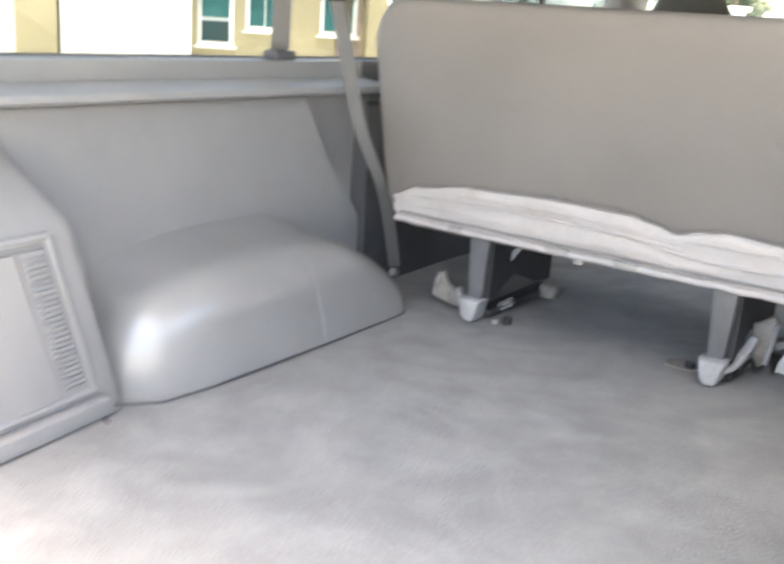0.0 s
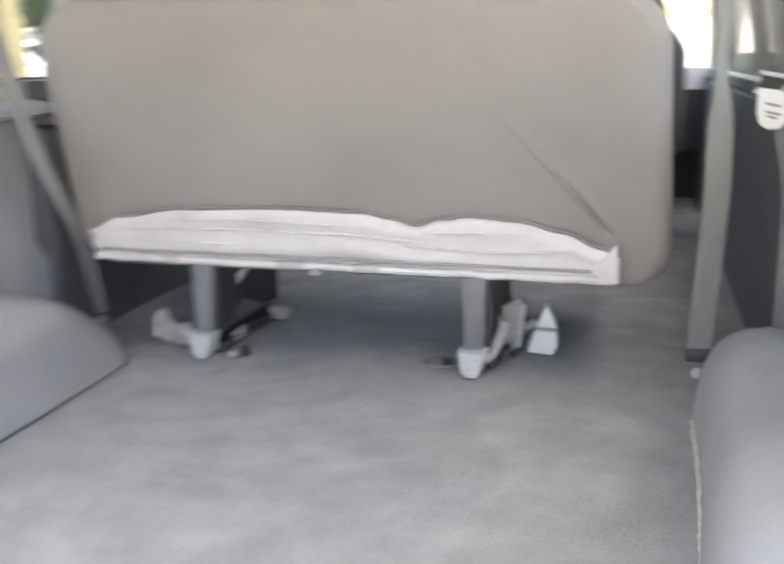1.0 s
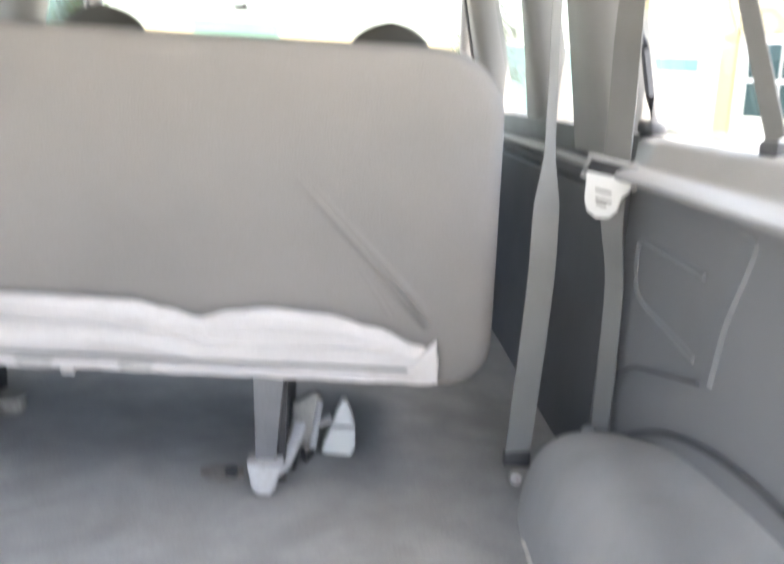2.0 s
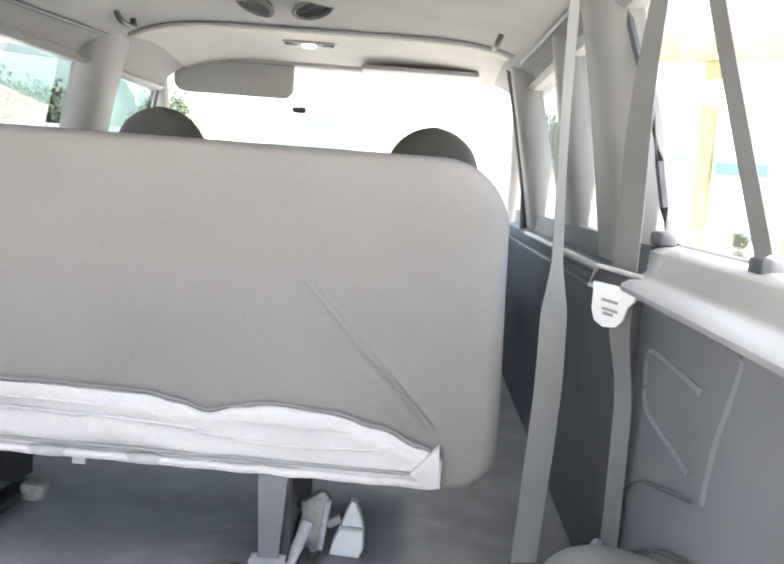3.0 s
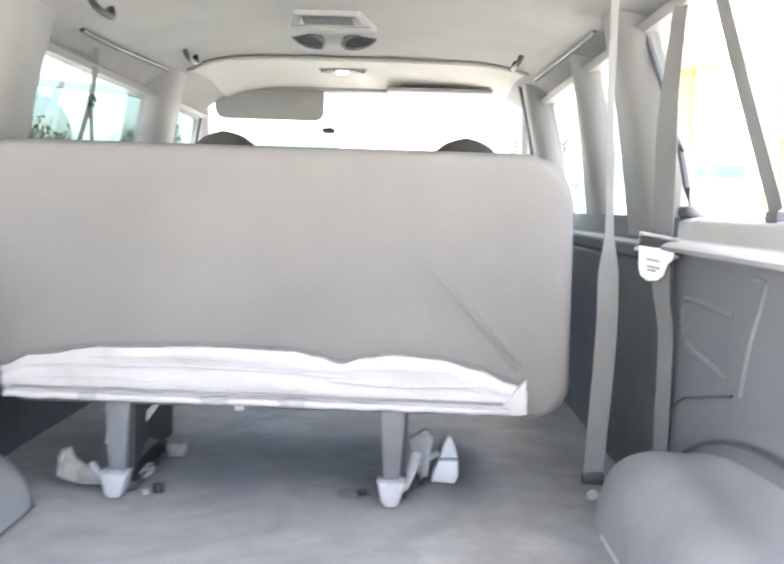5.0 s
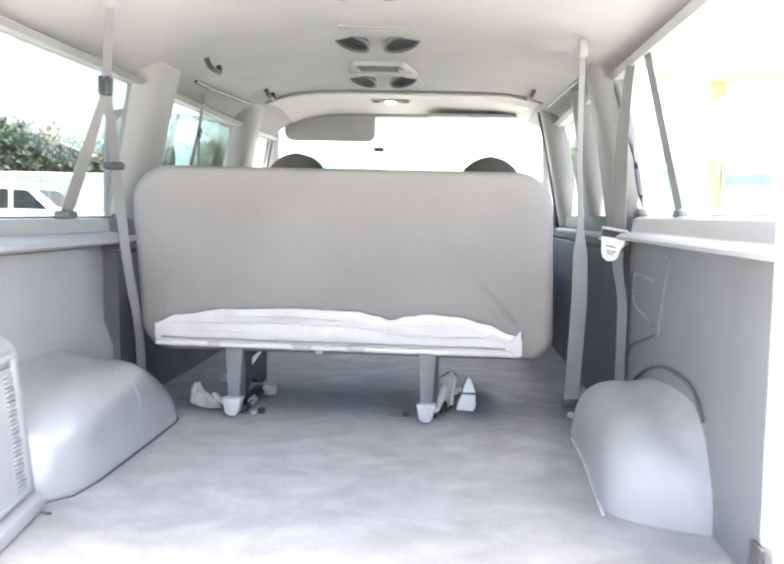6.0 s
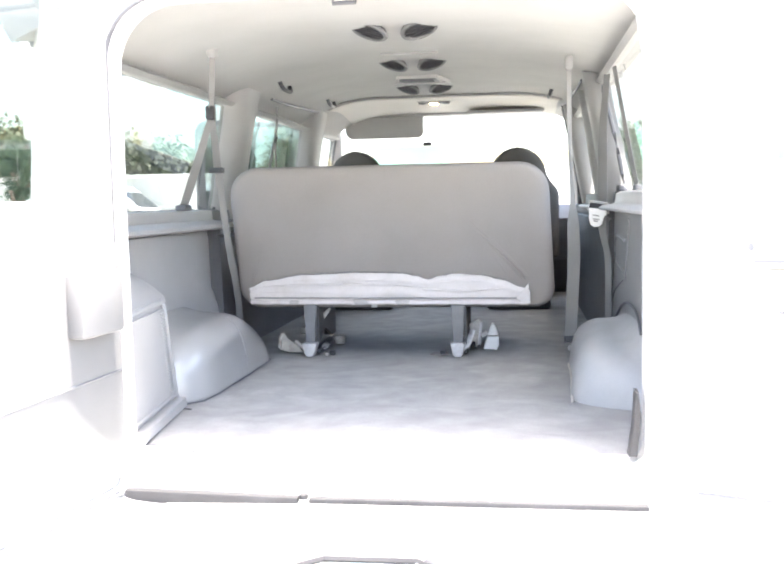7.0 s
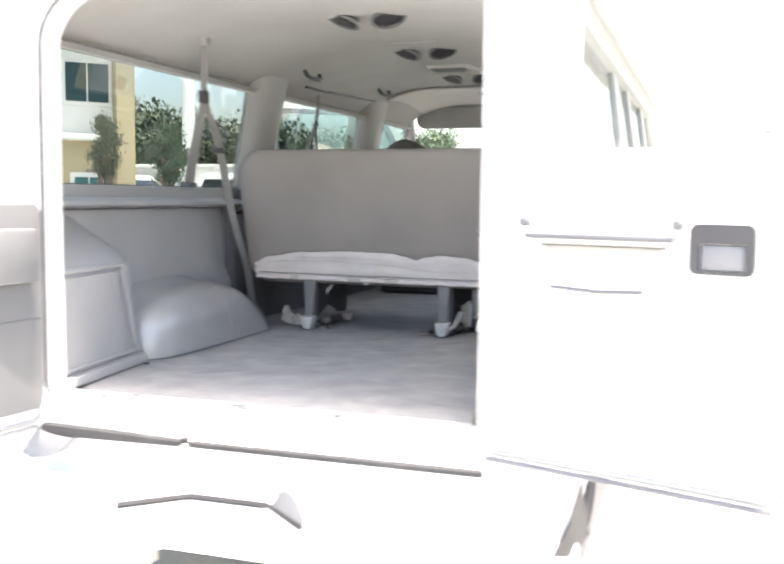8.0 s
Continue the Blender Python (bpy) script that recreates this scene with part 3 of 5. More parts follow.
def wheel_arch(s, x_in, y0, y1, h, peak, rise, front_flare, name, front=(2.6, 0.6), rear_flare=14, mat=None, toe=0.0, rear_in=0.27, rear_top=4.5, wall_top=None):
    """A moulded hump: steep and rounded at the rear end, easy at the front one, highest at peak."""
    bm = bmesh.new()
    rows, n, m = [], 48, 16
    for j in range(n + 1):
        y = y0 + (y1 - y0) * (0.5 - 0.5 * math.cos(math.pi * j / n))
        u = (y - peak) / ((y1 if y > peak else y0) - peak)
        top = h * max(0.0, 1 - u ** (front[0] if y > peak else rear_top)) ** (front[1] if y > peak else 0.5)
        inner = x_in + (0.20 * u ** front_flare if y > peak else rear_in * u ** rear_flare - toe * u)
        row = []
        for k in range(m + 1):
            t = k / m
            a = min(1.0, t / 0.6) * math.pi / 2
            if t <= 0.6:
                x, z = inner + 0.11 * (1 - math.cos(a)) ** 1.5 + 0.025 * math.sin(a), top * math.sin(a) ** 0.8
            else:
                q = (t - 0.6) / 0.4
                x, z = inner + 0.135 + q * (0.93 - inner - 0.135), top + rise * q ** 2.2 * (top / h)
                if wall_top:
                    z = top + (wall_top(y) - top) * min(1.0, q * 1.1) ** 2.0
            row.append(bm.verts.new((s * x, y, z - 0.006)))
        rows.append(row)
    for a, b in zip(rows, rows[1:]):
        for k in range(m):
            bm.faces.new((a[k], a[k + 1], b[k + 1], b[k]))
    bmesh.ops.remove_doubles(bm, verts=bm.verts, dist=0.0004)
    return structure(name, bm, mat or VINYL, "rounded grey plastic wheel arch cover on the van floor", "wheel arch", 80)


wheel_arch(-1, 0.612, -1.065, 0.03, 0.258, -0.48, 0.04, 10, "wheel_arch_left", (2.0, 0.93), 8, rear_in=0.20, rear_top=4.0)


def right_wall_top(y):
    """Height at which the right arch cover meets the side wall."""
    u = abs(y + 0.65) / (0.81 if y > -0.65 else 0.43)
    return 0.297 * max(0.0, 1 - u ** (2.0 if y > -0.65 else 4.0)) ** 0.85


wheel_arch(1, 0.685, -1.08, 0.16, 0.214, -0.50, 0.042, 7, "wheel_arch_right", (3.0, 0.6), 8, MATTEVINYL, 0.045, wall_top=right_wall_top)
tagged(part("arch_joint", tube([(-0.6125, -0.455, 0.004), (-0.6165, -0.470, 0.08), (-0.628, -0.485, 0.155), (-0.648, -0.495, 0.205), (-0.685, -0.50, 0.236)], 0.0022, sides=6), PLASTIC, bpy.data.objects["wheel_arch_left"]), "dark joint line in the cover")

# jack cover behind the left arch: a raised box with a framed, ribbed lid


def ease(a, b, v):
    t = min(1.0, max(0.0, (v - a) / (b - a)))
    return t * t * (3 - 2 * t)


def lid_front(z):
    """The slanting front edge of the lid."""
    return 0.305 - 0.34 * (z - 0.04)


jack = thing("jack_cover", "grey plastic storage cover with a ribbed lid beside the rear doorway", "cover", (-0.645, -1.405, 0))
jack.rotation_euler = Euler((0, 0, radians(7)))
bm = bmesh.new()
rows = []
for i in range(45):
    y = -0.205 + 0.70 * i / 44
    row = []
    for j in range(41):
        z = 0.62 * j / 40
        edge = 0.385 - 0.31 * z + 0.04 * ease(0.40, 0.60, z)
        rise = 1 - ease(0.37, 0.58, z)
        out = rise * (1 - ease(edge - 0.012, edge + 0.085, y)) + 0.05 * (1 - rise) * (1 - ease(edge - 0.05, edge + 0.10, y))
        row.append(bm.verts.new((-0.245 - 0.12 * max(0.0, 0.2 - y) + (0.245 + 0.12 * max(0.0, 0.2 - y)) * out - 0.015 * z, y, z)))
    rows.append(row)
for p, q in zip(rows, rows[1:]):
    for k in range(40):
        bm.faces.new((p[k], q[k], q[k + 1], p[k + 1]))
part("body", bm, PLASTIC, jack, smooth=80)
bm = bmesh.new()
for a, b in (((lid_front(0.05), 0.05), (lid_front(0.378), 0.378)), ((lid_front(0.378), 0.378), (-0.20, 0.378)), ((-0.20, 0.05), (lid_front(0.05), 0.05))):
    tube([(0.0, a[0], a[1]), (-0.004 if a[1] > 0.3 else 0.0, b[0], b[1])], 0.009, bm, 8)
part("lid_frame", bm, LEDGE, jack, "raised pale rim of the lid")
part("lid_border", prism([(lid_front(0.058) - 0.075, 0.058), (lid_front(0.058) - 0.014, 0.058), (lid_front(0.356) - 0.014, 0.356), (lid_front(0.356) - 0.075, 0.356)], "x", -0.004, 0.0035), PLASTIC, jack)
for k in range(26):
    z = 0.070 + k * 0.0108
    front = lid_front(z) - 0.022
    part("rib", box((0.0, front - 0.045, z), (0.009, front, z + 0.005)), LEDGE, jack)
part("lid", prism([(-0.20, 0.058), (lid_front(0.058) - 0.082, 0.058), (lid_front(0.356) - 0.082, 0.356), (-0.20, 0.356)], "x", -0.006, 0.005), PLASTIC, jack)
part("skirt", prism([(-0.205, 0.0), (0.335, 0.0), (0.318, 0.036), (-0.205, 0.034)], "x", -0.01, 0.036, bevel=0.008), LEDGE, jack, "pale skirting strip along the floor")

# moulded ridges of the right wall
panel = bpy.data.objects["wall_right"]
for line, r in (([(0.898, -0.33, 0.520), (0.899, -0.20, 0.523), (0.899, -0.04, 0.526), (0.899, 0.004, 0.515), (0.899, 0.008, 0.49), (0.898, -0.006, 0.445), (0.897, -0.06, 0.415), (0.897, -0.20, 0.402), (0.897, -0.33, 0.388)], 0.008), ([(0.903, -0.42, 0.605), (0.904, -0.485, 0.60), (0.902, -0.475, 0.56), (0.899, -0.43, 0.47), (0.897, -0.405, 0.37)], 0.008), ([(0.882, 0.11, 0.20), (0.884, -0.05, 0.29), (0.885, -0.19, 0.325), (0.885, -0.38, 0.365)], 0.003)):
    part("moulded_ridge", tube(smooth_line(line), r, sides=6), SHADED_PLASTIC if r > 0.005 else DARK, panel, "raised moulding line on the wall panel")
part("screw", disc((0.905, -0.42, 0.628), (-1, 0, 0.2), 0.009, 0.006), STEEL, panel)
part("screw", disc((0.905, 0.02, 0.622), (-1, 0, 0.2), 0.009, 0.006), STEEL, panel)
tagged(part("seam_strip", ribbon([((0.683 - 0.012 * max(0, k - 8) / 32 - 0.012 * max(0, k - 14) / 26 + 0.003 * noise.noise((k * 0.35, 0, 0)), -0.19 - 0.0195 * k, 0.004), (1, 0.1, 0), 0.006 + 0.010 * abs(noise.noise((k * 0.5, 2, 0)))) for k in range(41)], 0.01, 0.004), FRAY), "frayed pale carpet edge along the wheel arch", "carpet edge")
tagged(part("left_joint", tube([(-0.70, 0.02, 0.0), (-0.617, -0.1, 0.0), (-0.608, -0.4, 0.001), (-0.608, -0.85, 0.001), (-0.622, -0.98, 0.001), (-0.67, -1.045, 0.001), (-0.72, -1.085, 0.001), (-0.62, -1.12, 0.001)], 0.0026, sides=6), DARK), "dark gap between carpet and wheel arch", "carpet edge")
tagged(part("right_joint", tube(smooth_line([(0.884, 0.15 - 0.085 * k, right_wall_top(0.15 - 0.085 * k) + 0.002) for k in range(14)]), 0.005, sides=6), DARK), "dark gap between wheel arch and side wall", "trim gap")

# ---------------------------------------------------------------- bench seat


def tear_line(u):
    """Height of the torn cover edge along the bench, 0 to 1."""
    knots = ((0, 0.315), (0.06, 0.345), (0.2, 0.370), (0.4, 0.378), (0.55, 0.374), (0.60, 0.362), (0.645, 0.346), (0.69, 0.362), (0.74, 0.371), (0.83, 0.363), (0.9, 0.342), (0.97, 0.308), (1, 0.290))
    for (a, p), (b, q) in zip(knots, knots[1:]):
        if u <= b:
            t = (u - a) / (b - a)
            return p + (q - p) * t * t * (3 - 2 * t)
    return 0.285


def recline(bm):
    """Tilt the seat back: it leans towards the rear doorway as it rises."""
    for v in bm.verts:
        v.co.y -= 0.24 * max(0.0, v.co.z - 0.245)
    return bm


def bench():
    seat = thing("bench_seat", "wide taupe cloth bench seat with a torn rear cover", "bench seat", (0, 0, 0))
    X0, X1, Z0, Z1 = -0.786, 0.642, 0.217, 0.849
    # back cover: a thick rounded pad with soft bulges and a pulled crease
    outline = rounded(X0, X1, Z0, Z1, (0.10, 0.085, 0.12, 0.13), 8)
    outline = [(x - 0.036 * max(0.0, z - Z0) / (Z1 - Z0) * (x > 0), z) for x, z in outline]
    cx, cz = -0.08, 0.54
    bm = bmesh.new()
    rings = []
    for depth, shrink in ((0.16, 0.06), (0.165, 0.03), (0.15, 0.006), (0.06, 0.0), (0.03, 0.006), (0.012, 0.02), (0.004, 0.04)):
        ring = []
        for x, z in outline:
            k = 1 - shrink * 0.9 / max(0.2, math.hypot(x - cx, z - cz))
            ring.append(bm.verts.new((cx + (x - cx) * k, depth, cz + (z - cz) * k)))
        rings.append(ring)
    for a, b in zip(rings, rings[1:]):
        for k in range(len(a)):
            j = (k + 1) % len(a)
            bm.faces.new((a[k], a[j], b[j], b[k]))
    bm.faces.new(rings[0])
    last = rings[-1]
    # concentric rows towards the middle, so the rear face can wave
    for q in (0.9, 0.75, 0.58, 0.4, 0.2):
        ring = []
        for v in last:
            x, z = cx + (v.co.x - cx) * q, cz + (v.co.z - cz) * q
            y = -0.004 * (1 - q) - 0.004 * noise.noise((x * 4, z * 5, 1.7)) + 0.003
            ring.append(bm.verts.new((x, y, z)))
        prev = rings[-1]
        for k in range(len(ring)):
            j = (k + 1) % len(ring)
            bm.faces.new((prev[k], prev[j], ring[j], ring[k]))
        rings.append(ring)
    bm.faces.new(rings[-1])
    bmesh.ops.recalc_face_normals(bm, faces=bm.faces)
    recline(bm)
    cloth = BVHTree.FromBMesh(bm)
    part("backrest", bm, FABRIC, seat, smooth=70)
    # soft pulled creases that run up from the torn corners: two low folds with a valley between
    for pts, wide, high in (([(0.512, 0.345), (0.46, 0.405), (0.385, 0.485), (0.315, 0.56), (0.25, 0.63)], 0.021, 0.0115), ([(-0.70, 0.34), (-0.682, 0.42), (-0.655, 0.50), (-0.63, 0.56)], 0.020, 0.006), ([(0.44, 0.36), (0.395, 0.43), (0.35, 0.49)], 0.014, 0.003)):
        path = smooth_line([(x, 0, z) for x, z in pts], 8)
        bm = bmesh.new()
        rows = []
        for k, q in enumerate(path):
            way = (path[min(k + 1, len(path) - 1)] - path[max(k - 1, 0)]).normalized()
            side_way = Vector((way.z, 0, -way.x))
            f = k / (len(path) - 1)
            fade = (1 - f) ** 0.9 * min(1.0, f * 8 + 0.45)
            row = []
            for u, lift in ((-1, -0.02), (-0.75, 0.10), (-0.5, 0.45), (-0.25, 0.85), (-0.08, 0.30), (0.08, 0.0), (0.28, 0.55), (0.6, 0.22), (1, -0.02)):
                place = q + side_way * u * wide * (0.6 + 0.4 * (1 - f))
                hit = cloth.ray_cast(Vector((place.x, -0.3, place.z)), Vector((0, 1, 0)))[0]
                row.append(bm.verts.new((place.x, (hit.y if hit else 0.0) + 0.0006 - high * fade * lift - 0.0008, place.z)))
            rows.append(row)
        for m1, m2 in zip(rows, rows[1:]):
            for k in range(8):
                bm.faces.new((m1[k], m1[k + 1], m2[k + 1], m2[k]))
        part("crease", bm, FABRIC, seat, smooth=80)
    # torn lining below the cover
    n, m = 110, 12
    bm = bmesh.new()
    rows = []
    for j in range(m + 1):
        t = j / m
        row = []
        for i in range(n + 1):
            u = i / n
            x = -0.722 + 1.252 * u
            top = tear_line(u) + 0.004 * noise.noise((u * 60, 0, 2.0))
            low = 0.246 - 0.004 * math.sin(u * 7) + 0.004 * noise.noise((u * 40, 3, 0)) - 0.006 * u
            z = low + (top - low) * t
            y = -0.018 + 0.005 * noise.noise((u * 14, t * 2.2, 5)) + 0.005 * noise.noise((u * 5, t * 9, 8)) + 0.004 * math.sin(t * 11 + u * 3) - 0.006 * (1 - abs(2 * t - 1))
            row.append(bm.verts.new((x, y, z)))
        rows.append(row)
    for a, b in zip(rows, rows[1:]):
        for k in range(n):
            bm.faces.new((a[k], a[k + 1], b[k + 1], b[k]))
    back = [bm.verts.new((v.co.x, 0.03, v.co.z)) for v in rows[0]]
    for k in range(n):
        bm.faces.new((back[k], back[k + 1], rows[0][k + 1], rows[0][k]))
    top = [bm.verts.new((v.co.x, 0.03, v.co.z)) for v in rows[-1]]
    for k in range(n):
        bm.faces.new((rows[-1][k], rows[-1][k + 1], top[k + 1], top[k]))
    part("torn_lining", recline(bm), LINER, seat, "ragged white lining left along the lower edge", smooth=80)
    part("lining_cord", recline(tube([(-0.70 + 1.19 * k / 40, -0.027 + 0.002 * math.sin(k), 0.268 - 0.006 * k / 40 + 0.002 * noise.noise((k * 0.4, 0, 0))) for k in range(41)], 0.0042, sides=6)), PILLAR, seat, "grey cord sewn along the lining")
    part("lining_hem", tube([(-0.72 + 1.24 * k / 50, -0.022, 0.247 - 0.006 * k / 50 + 0.004 * noise.noise((k * 0.5, 1, 0))) for k in range(51)], 0.009, sides=8), LINER, seat, "rolled white hem")
    for x0, x1, z0, dz, r in ((-0.66, 0.10, 0.318, 0.012, 0.0045), (-0.50, -0.05, 0.345, 0.006, 0.0035), (0.06, 0.44, 0.306, -0.010, 0.0045), (0.12, 0.36, 0.335, 0.004, 0.003), (-0.70, -0.30, 0.290, 0.004, 0.003)):
        part("lining_fold", recline(tube([(x0 + (x1 - x0) * k / 20, -0.0265 + 0.007 * abs(k / 10 - 1) ** 3 + 0.002 * noise.noise((k * 0.5, z0 * 50, 0)), z0 + dz * math.sin(k / 6) + 0.003 * noise.noise((k * 0.3, z0 * 90, 2))) for k in range(21)], r, sides=8, flat=0.8)), LINER, seat, smooth=80)
    part("lining_corner", recline(prism([(0.47, 0.262), (0.522, 0.325), (0.530, 0.237), (0.50, 0.238)], "y", -0.034, -0.012, bevel=0.004)), LINER, seat, "folded corner of the lining")
    part("cover_edge", recline(tube([(-0.72 + 1.25 * k / 80, -0.010 + 0.003 * noise.noise((k * 0.3, 0, 7)), tear_line(k / 80) + 0.005) for k in range(81)], 0.0036, sides=6)), FABRIC, seat)
    for x, w in ((-0.215, 0.045), (-0.03, 0.042), (-0.52, 0.03)):
        part("hem_patch", blob((x - w, -0.0325, 0.238 - 0.004 * w * 20), (x + w, -0.014, 0.256), 0.8, 16), HEMGREY, seat, "grey dirty patch of the hem")
    part("hem_tab", box((-0.17, -0.02, 0.222), (-0.145, -0.012, 0.246), 0.002), HEMGREY, seat)
    # cushion and frame ahead of the back
    part("cushion", blob((-0.755, 0.12, 0.27), (0.615, 0.70, 0.47), 0.35, 32), FABRIC, seat)
    part("seat_frame", box((-0.76, 0.06, 0.225), (0.58, 0.66, 0.27), 0.01), BLACK, seat, "black steel frame under the cushion")
    part("frame_rail", tube([(-0.72, 0.07, 0.225), (0.55, 0.07, 0.225)], 0.012), BLACK, seat)
    for x in (-0.455, 0.212):
        part("leg", prism([(x - 0.031, 0.25), (x + 0.031, 0.25), (x + 0.019, 0.05), (x - 0.019, 0.05)], "y", 0.0, 0.018, bevel=0.003), LEGPAINT, seat, "flat grey painted rear leg")
        part("front_leg", prism([(x - 0.028, 0.25), (x + 0.028, 0.25), (x + 0.022, 0.04), (x - 0.022, 0.04)], "y", 0.40, 0.418, bevel=0.003), BLACK, seat)
        part("side_plate", prism([(0.02, 0.25), (0.41, 0.25), (0.41, 0.05), (0.30, 0.06), (0.16, 0.11), (0.02, 0.05)], "x", x + 0.023, x + 0.036), BLACK, seat, "black pressed side plate between the legs")
        part("base_rail", box((x - 0.012, 0.03, 0.004), (x + 0.04, 0.44, 0.026), 0.006), BLACK, seat)
        foot = part("foot", prism([(x - 0.034, 0.062), (x + 0.034, 0.062), (x + 0.022, 0.012), (x + 0.012, 0.0), (x - 0.012, 0.0), (x - 0.024, 0.012)], "y", -0.035, 0.035, bevel=0.010), PALE_STEEL, seat, "pale steel floor latch with scuffed paint")
        part("spring", tube([(x + 0.045 + 0.012 * math.cos(k), 0.08 + 0.003 * k, 0.03 + 0.012 * math.sin(k)) for k in range(24)], 0.003, sides=5), STEEL, seat)
        if x > 0:
            part("bolt", disc((x - 0.072, 0.06, 0.008), (0, 0, 1), 0.013, 0.016, sides=8), BLACK, foot)
            # curved arm into a worn upright lever, and a two-piece pointed hook
            part("lever_arm", tube(smooth_line([(x + 0.01, 0.0, 0.03), (x + 0.035, 0.03, 0.04), (x + 0.052, 0.07, 0.075), (x + 0.060, 0.10, 0.10)]), 0.013, flat=0.7), PALE_STEEL, seat, "pale steel arm")
            bm = prism([(0.237, 0.02), (0.250, 0.012), (0.292, 0.02), (0.297, 0.05), (0.314, 0.135), (0.303, 0.150), (0.290, 0.150), (0.268, 0.132), (0.252, 0.125), (0.256, 0.10)], "y", 0.150, 0.176, bevel=0.005)
            part("lever", bm, LEVER, seat, "worn grey-beige release lever")
            part("lever_lip", tube([(0.298, 0.147, 0.03), (0.304, 0.147, 0.09), (0.310, 0.147, 0.135)], 0.007), PALE_STEEL, seat)
            part("clamp", prism([(0.316, 0.004), (0.378, 0.0), (0.388, 0.02), (0.386, 0.062), (0.334, 0.062), (0.320, 0.03)], "y", 0.180, 0.225, bevel=0.008), LABEL, seat, "white painted hook clamp")
            part("clamp_tip", prism([(0.336, 0.067), (0.386, 0.067), (0.378, 0.095), (0.366, 0.122), (0.355, 0.124), (0.345, 0.10)], "y", 0.185, 0.220, bevel=0.007), LABEL, seat, "white painted pointed tip")
            part("clamp_pin", tube([(0.308, 0.2, 0.065), (0.335, 0.2, 0.08)], 0.010), PALE_STEEL, seat)
            part("trip_wire", tube(smooth_line([(0.262, 0.06, 0.02), (0.276, 0.09, 0.05), (0.285, 0.11, 0.02), (0.30, 0.13, 0.03)]), 0.005, sides=6), BLACK, seat)
            part("stop_plate", box((0.262, 0.03, 0.226), (0.33, 0.06, 0.238), 0.003), BLACK, seat)
        else:
            part("bolt", disc((-0.363, 0.035, 0.010), (0, 0, 1), 0.014, 0.02, sides=8), BLACK, foot)
            part("bolt", disc((-0.388, 0.010, 0.008), (0, 0, 1), 0.010, 0.012, sides=8), LEVER, foot)
            part("lever", prism([(-0.620, 0.075), (-0.606, 0.100), (-0.588, 0.100), (-0.575, 0.07), (-0.52, 0.035), (-0.505, 0.008), (-0.56, 0.006), (-0.615, 0.02)], "y", 0.05, 0.07, bevel=0.005), LEVER, seat, "worn grey-beige release lever")
            part("lever_lip", tube([(-0.612, 0.047, 0.03), (-0.607, 0.047, 0.07), (-0.598, 0.047, 0.098)], 0.008), STEEL, seat)
            part("lever_arm", tube(smooth_line([(x - 0.01, 0.0, 0.03), (x - 0.035, 0.02, 0.035), (x - 0.06, 0.04, 0.045), (x - 0.08, 0.055, 0.06)]), 0.011, flat=0.7), PALE_STEEL, seat, "pale steel arm")
            part("hinge", prism([(-0.445, 0.150), (-0.420, 0.150), (-0.385, 0.20), (-0.395, 0.205), (-0.430, 0.170)], "y", 0.13, 0.145, bevel=0.003), STEEL, seat, "grey steel hinge link")
            part("clamp", prism([(-0.555, 0.07), (-0.515, 0.075), (-0.51, 0.10), (-0.545, 0.105)], "y", 0.20, 0.225, bevel=0.006), LEVER, seat)
        part("front_foot", blob((x + 0.03, 0.34, 0.0), (x + 0.09, 0.40, 0.045), 0.5, 14), LEVER, seat)
    return seat


bench()
tagged(part("rust_patch", prism([(0.08, 0.05), (0.12, 0.035), (0.165, 0.06), (0.16, 0.11), (0.11, 0.12), (0.075, 0.09)], "z", -0.003, 0.0018), RUST), "brown rust stain on the carpet beside the seat foot", "stain")

# ---------------------------------------------------------------- belts


def strap(name, label, path, width=0.047, extra=()):
    belt = thing(name, label, "seat belt", path[0][0], group="seat belts")
    part("webbing", ribbon([(Vector(r[0]) - Vector(path[0][0]), *r[1:]) for r in path], width, 0.0022), WEBBING, belt)
    return belt


def along(points, across, steps=5, widths=None):
    line = smooth_line(points, steps)
    if widths is None:
        return [(p, across) for p in line]
    n = len(line) - 1
    out = []
    for k, p in enumerate(line):
        f = k / n * (len(widths) - 1)
        a = min(int(f), len(widths) - 2)
        out.append((p, across, widths[a] + (widths[a + 1] - widths[a]) * (f - a)))
    return out


b = strap("seat_belt", "grey belt strap twisted above and bolted to the floor", along([(0.70, 0.02, 1.24), (0.703, 0.02, 0.95), (0.713, 0.02, 0.70), (0.717, 0.02, 0.56), (0.718, 0.02, 0.40), (0.703, 0.02, 0.08)], (1, 0.25, 0), 6, [0.020, 0.020, 0.018, 0.022, 0.053, 0.055, 0.055, 0.052]))
o = Vector((0.70, 0.02, 1.24))
part("anchor_plate", box(Vector((0.676, 0.012, 0.06)) - o, Vector((0.730, 0.03, 0.09)) - o, 0.004), BLACK, b)
part("anchor_bolt", disc(Vector((0.703, 0.018, 0.034)) - o, (0, -1, 0.4), 0.012, 0.024, sides=10), STEEL, b, "bright steel anchor bolt")
part("roof_mount", blob(Vector((0.682, 0.0, 1.235)) - o, Vector((0.718, 0.04, 1.30)) - o, 0.6), PILLAR, b)

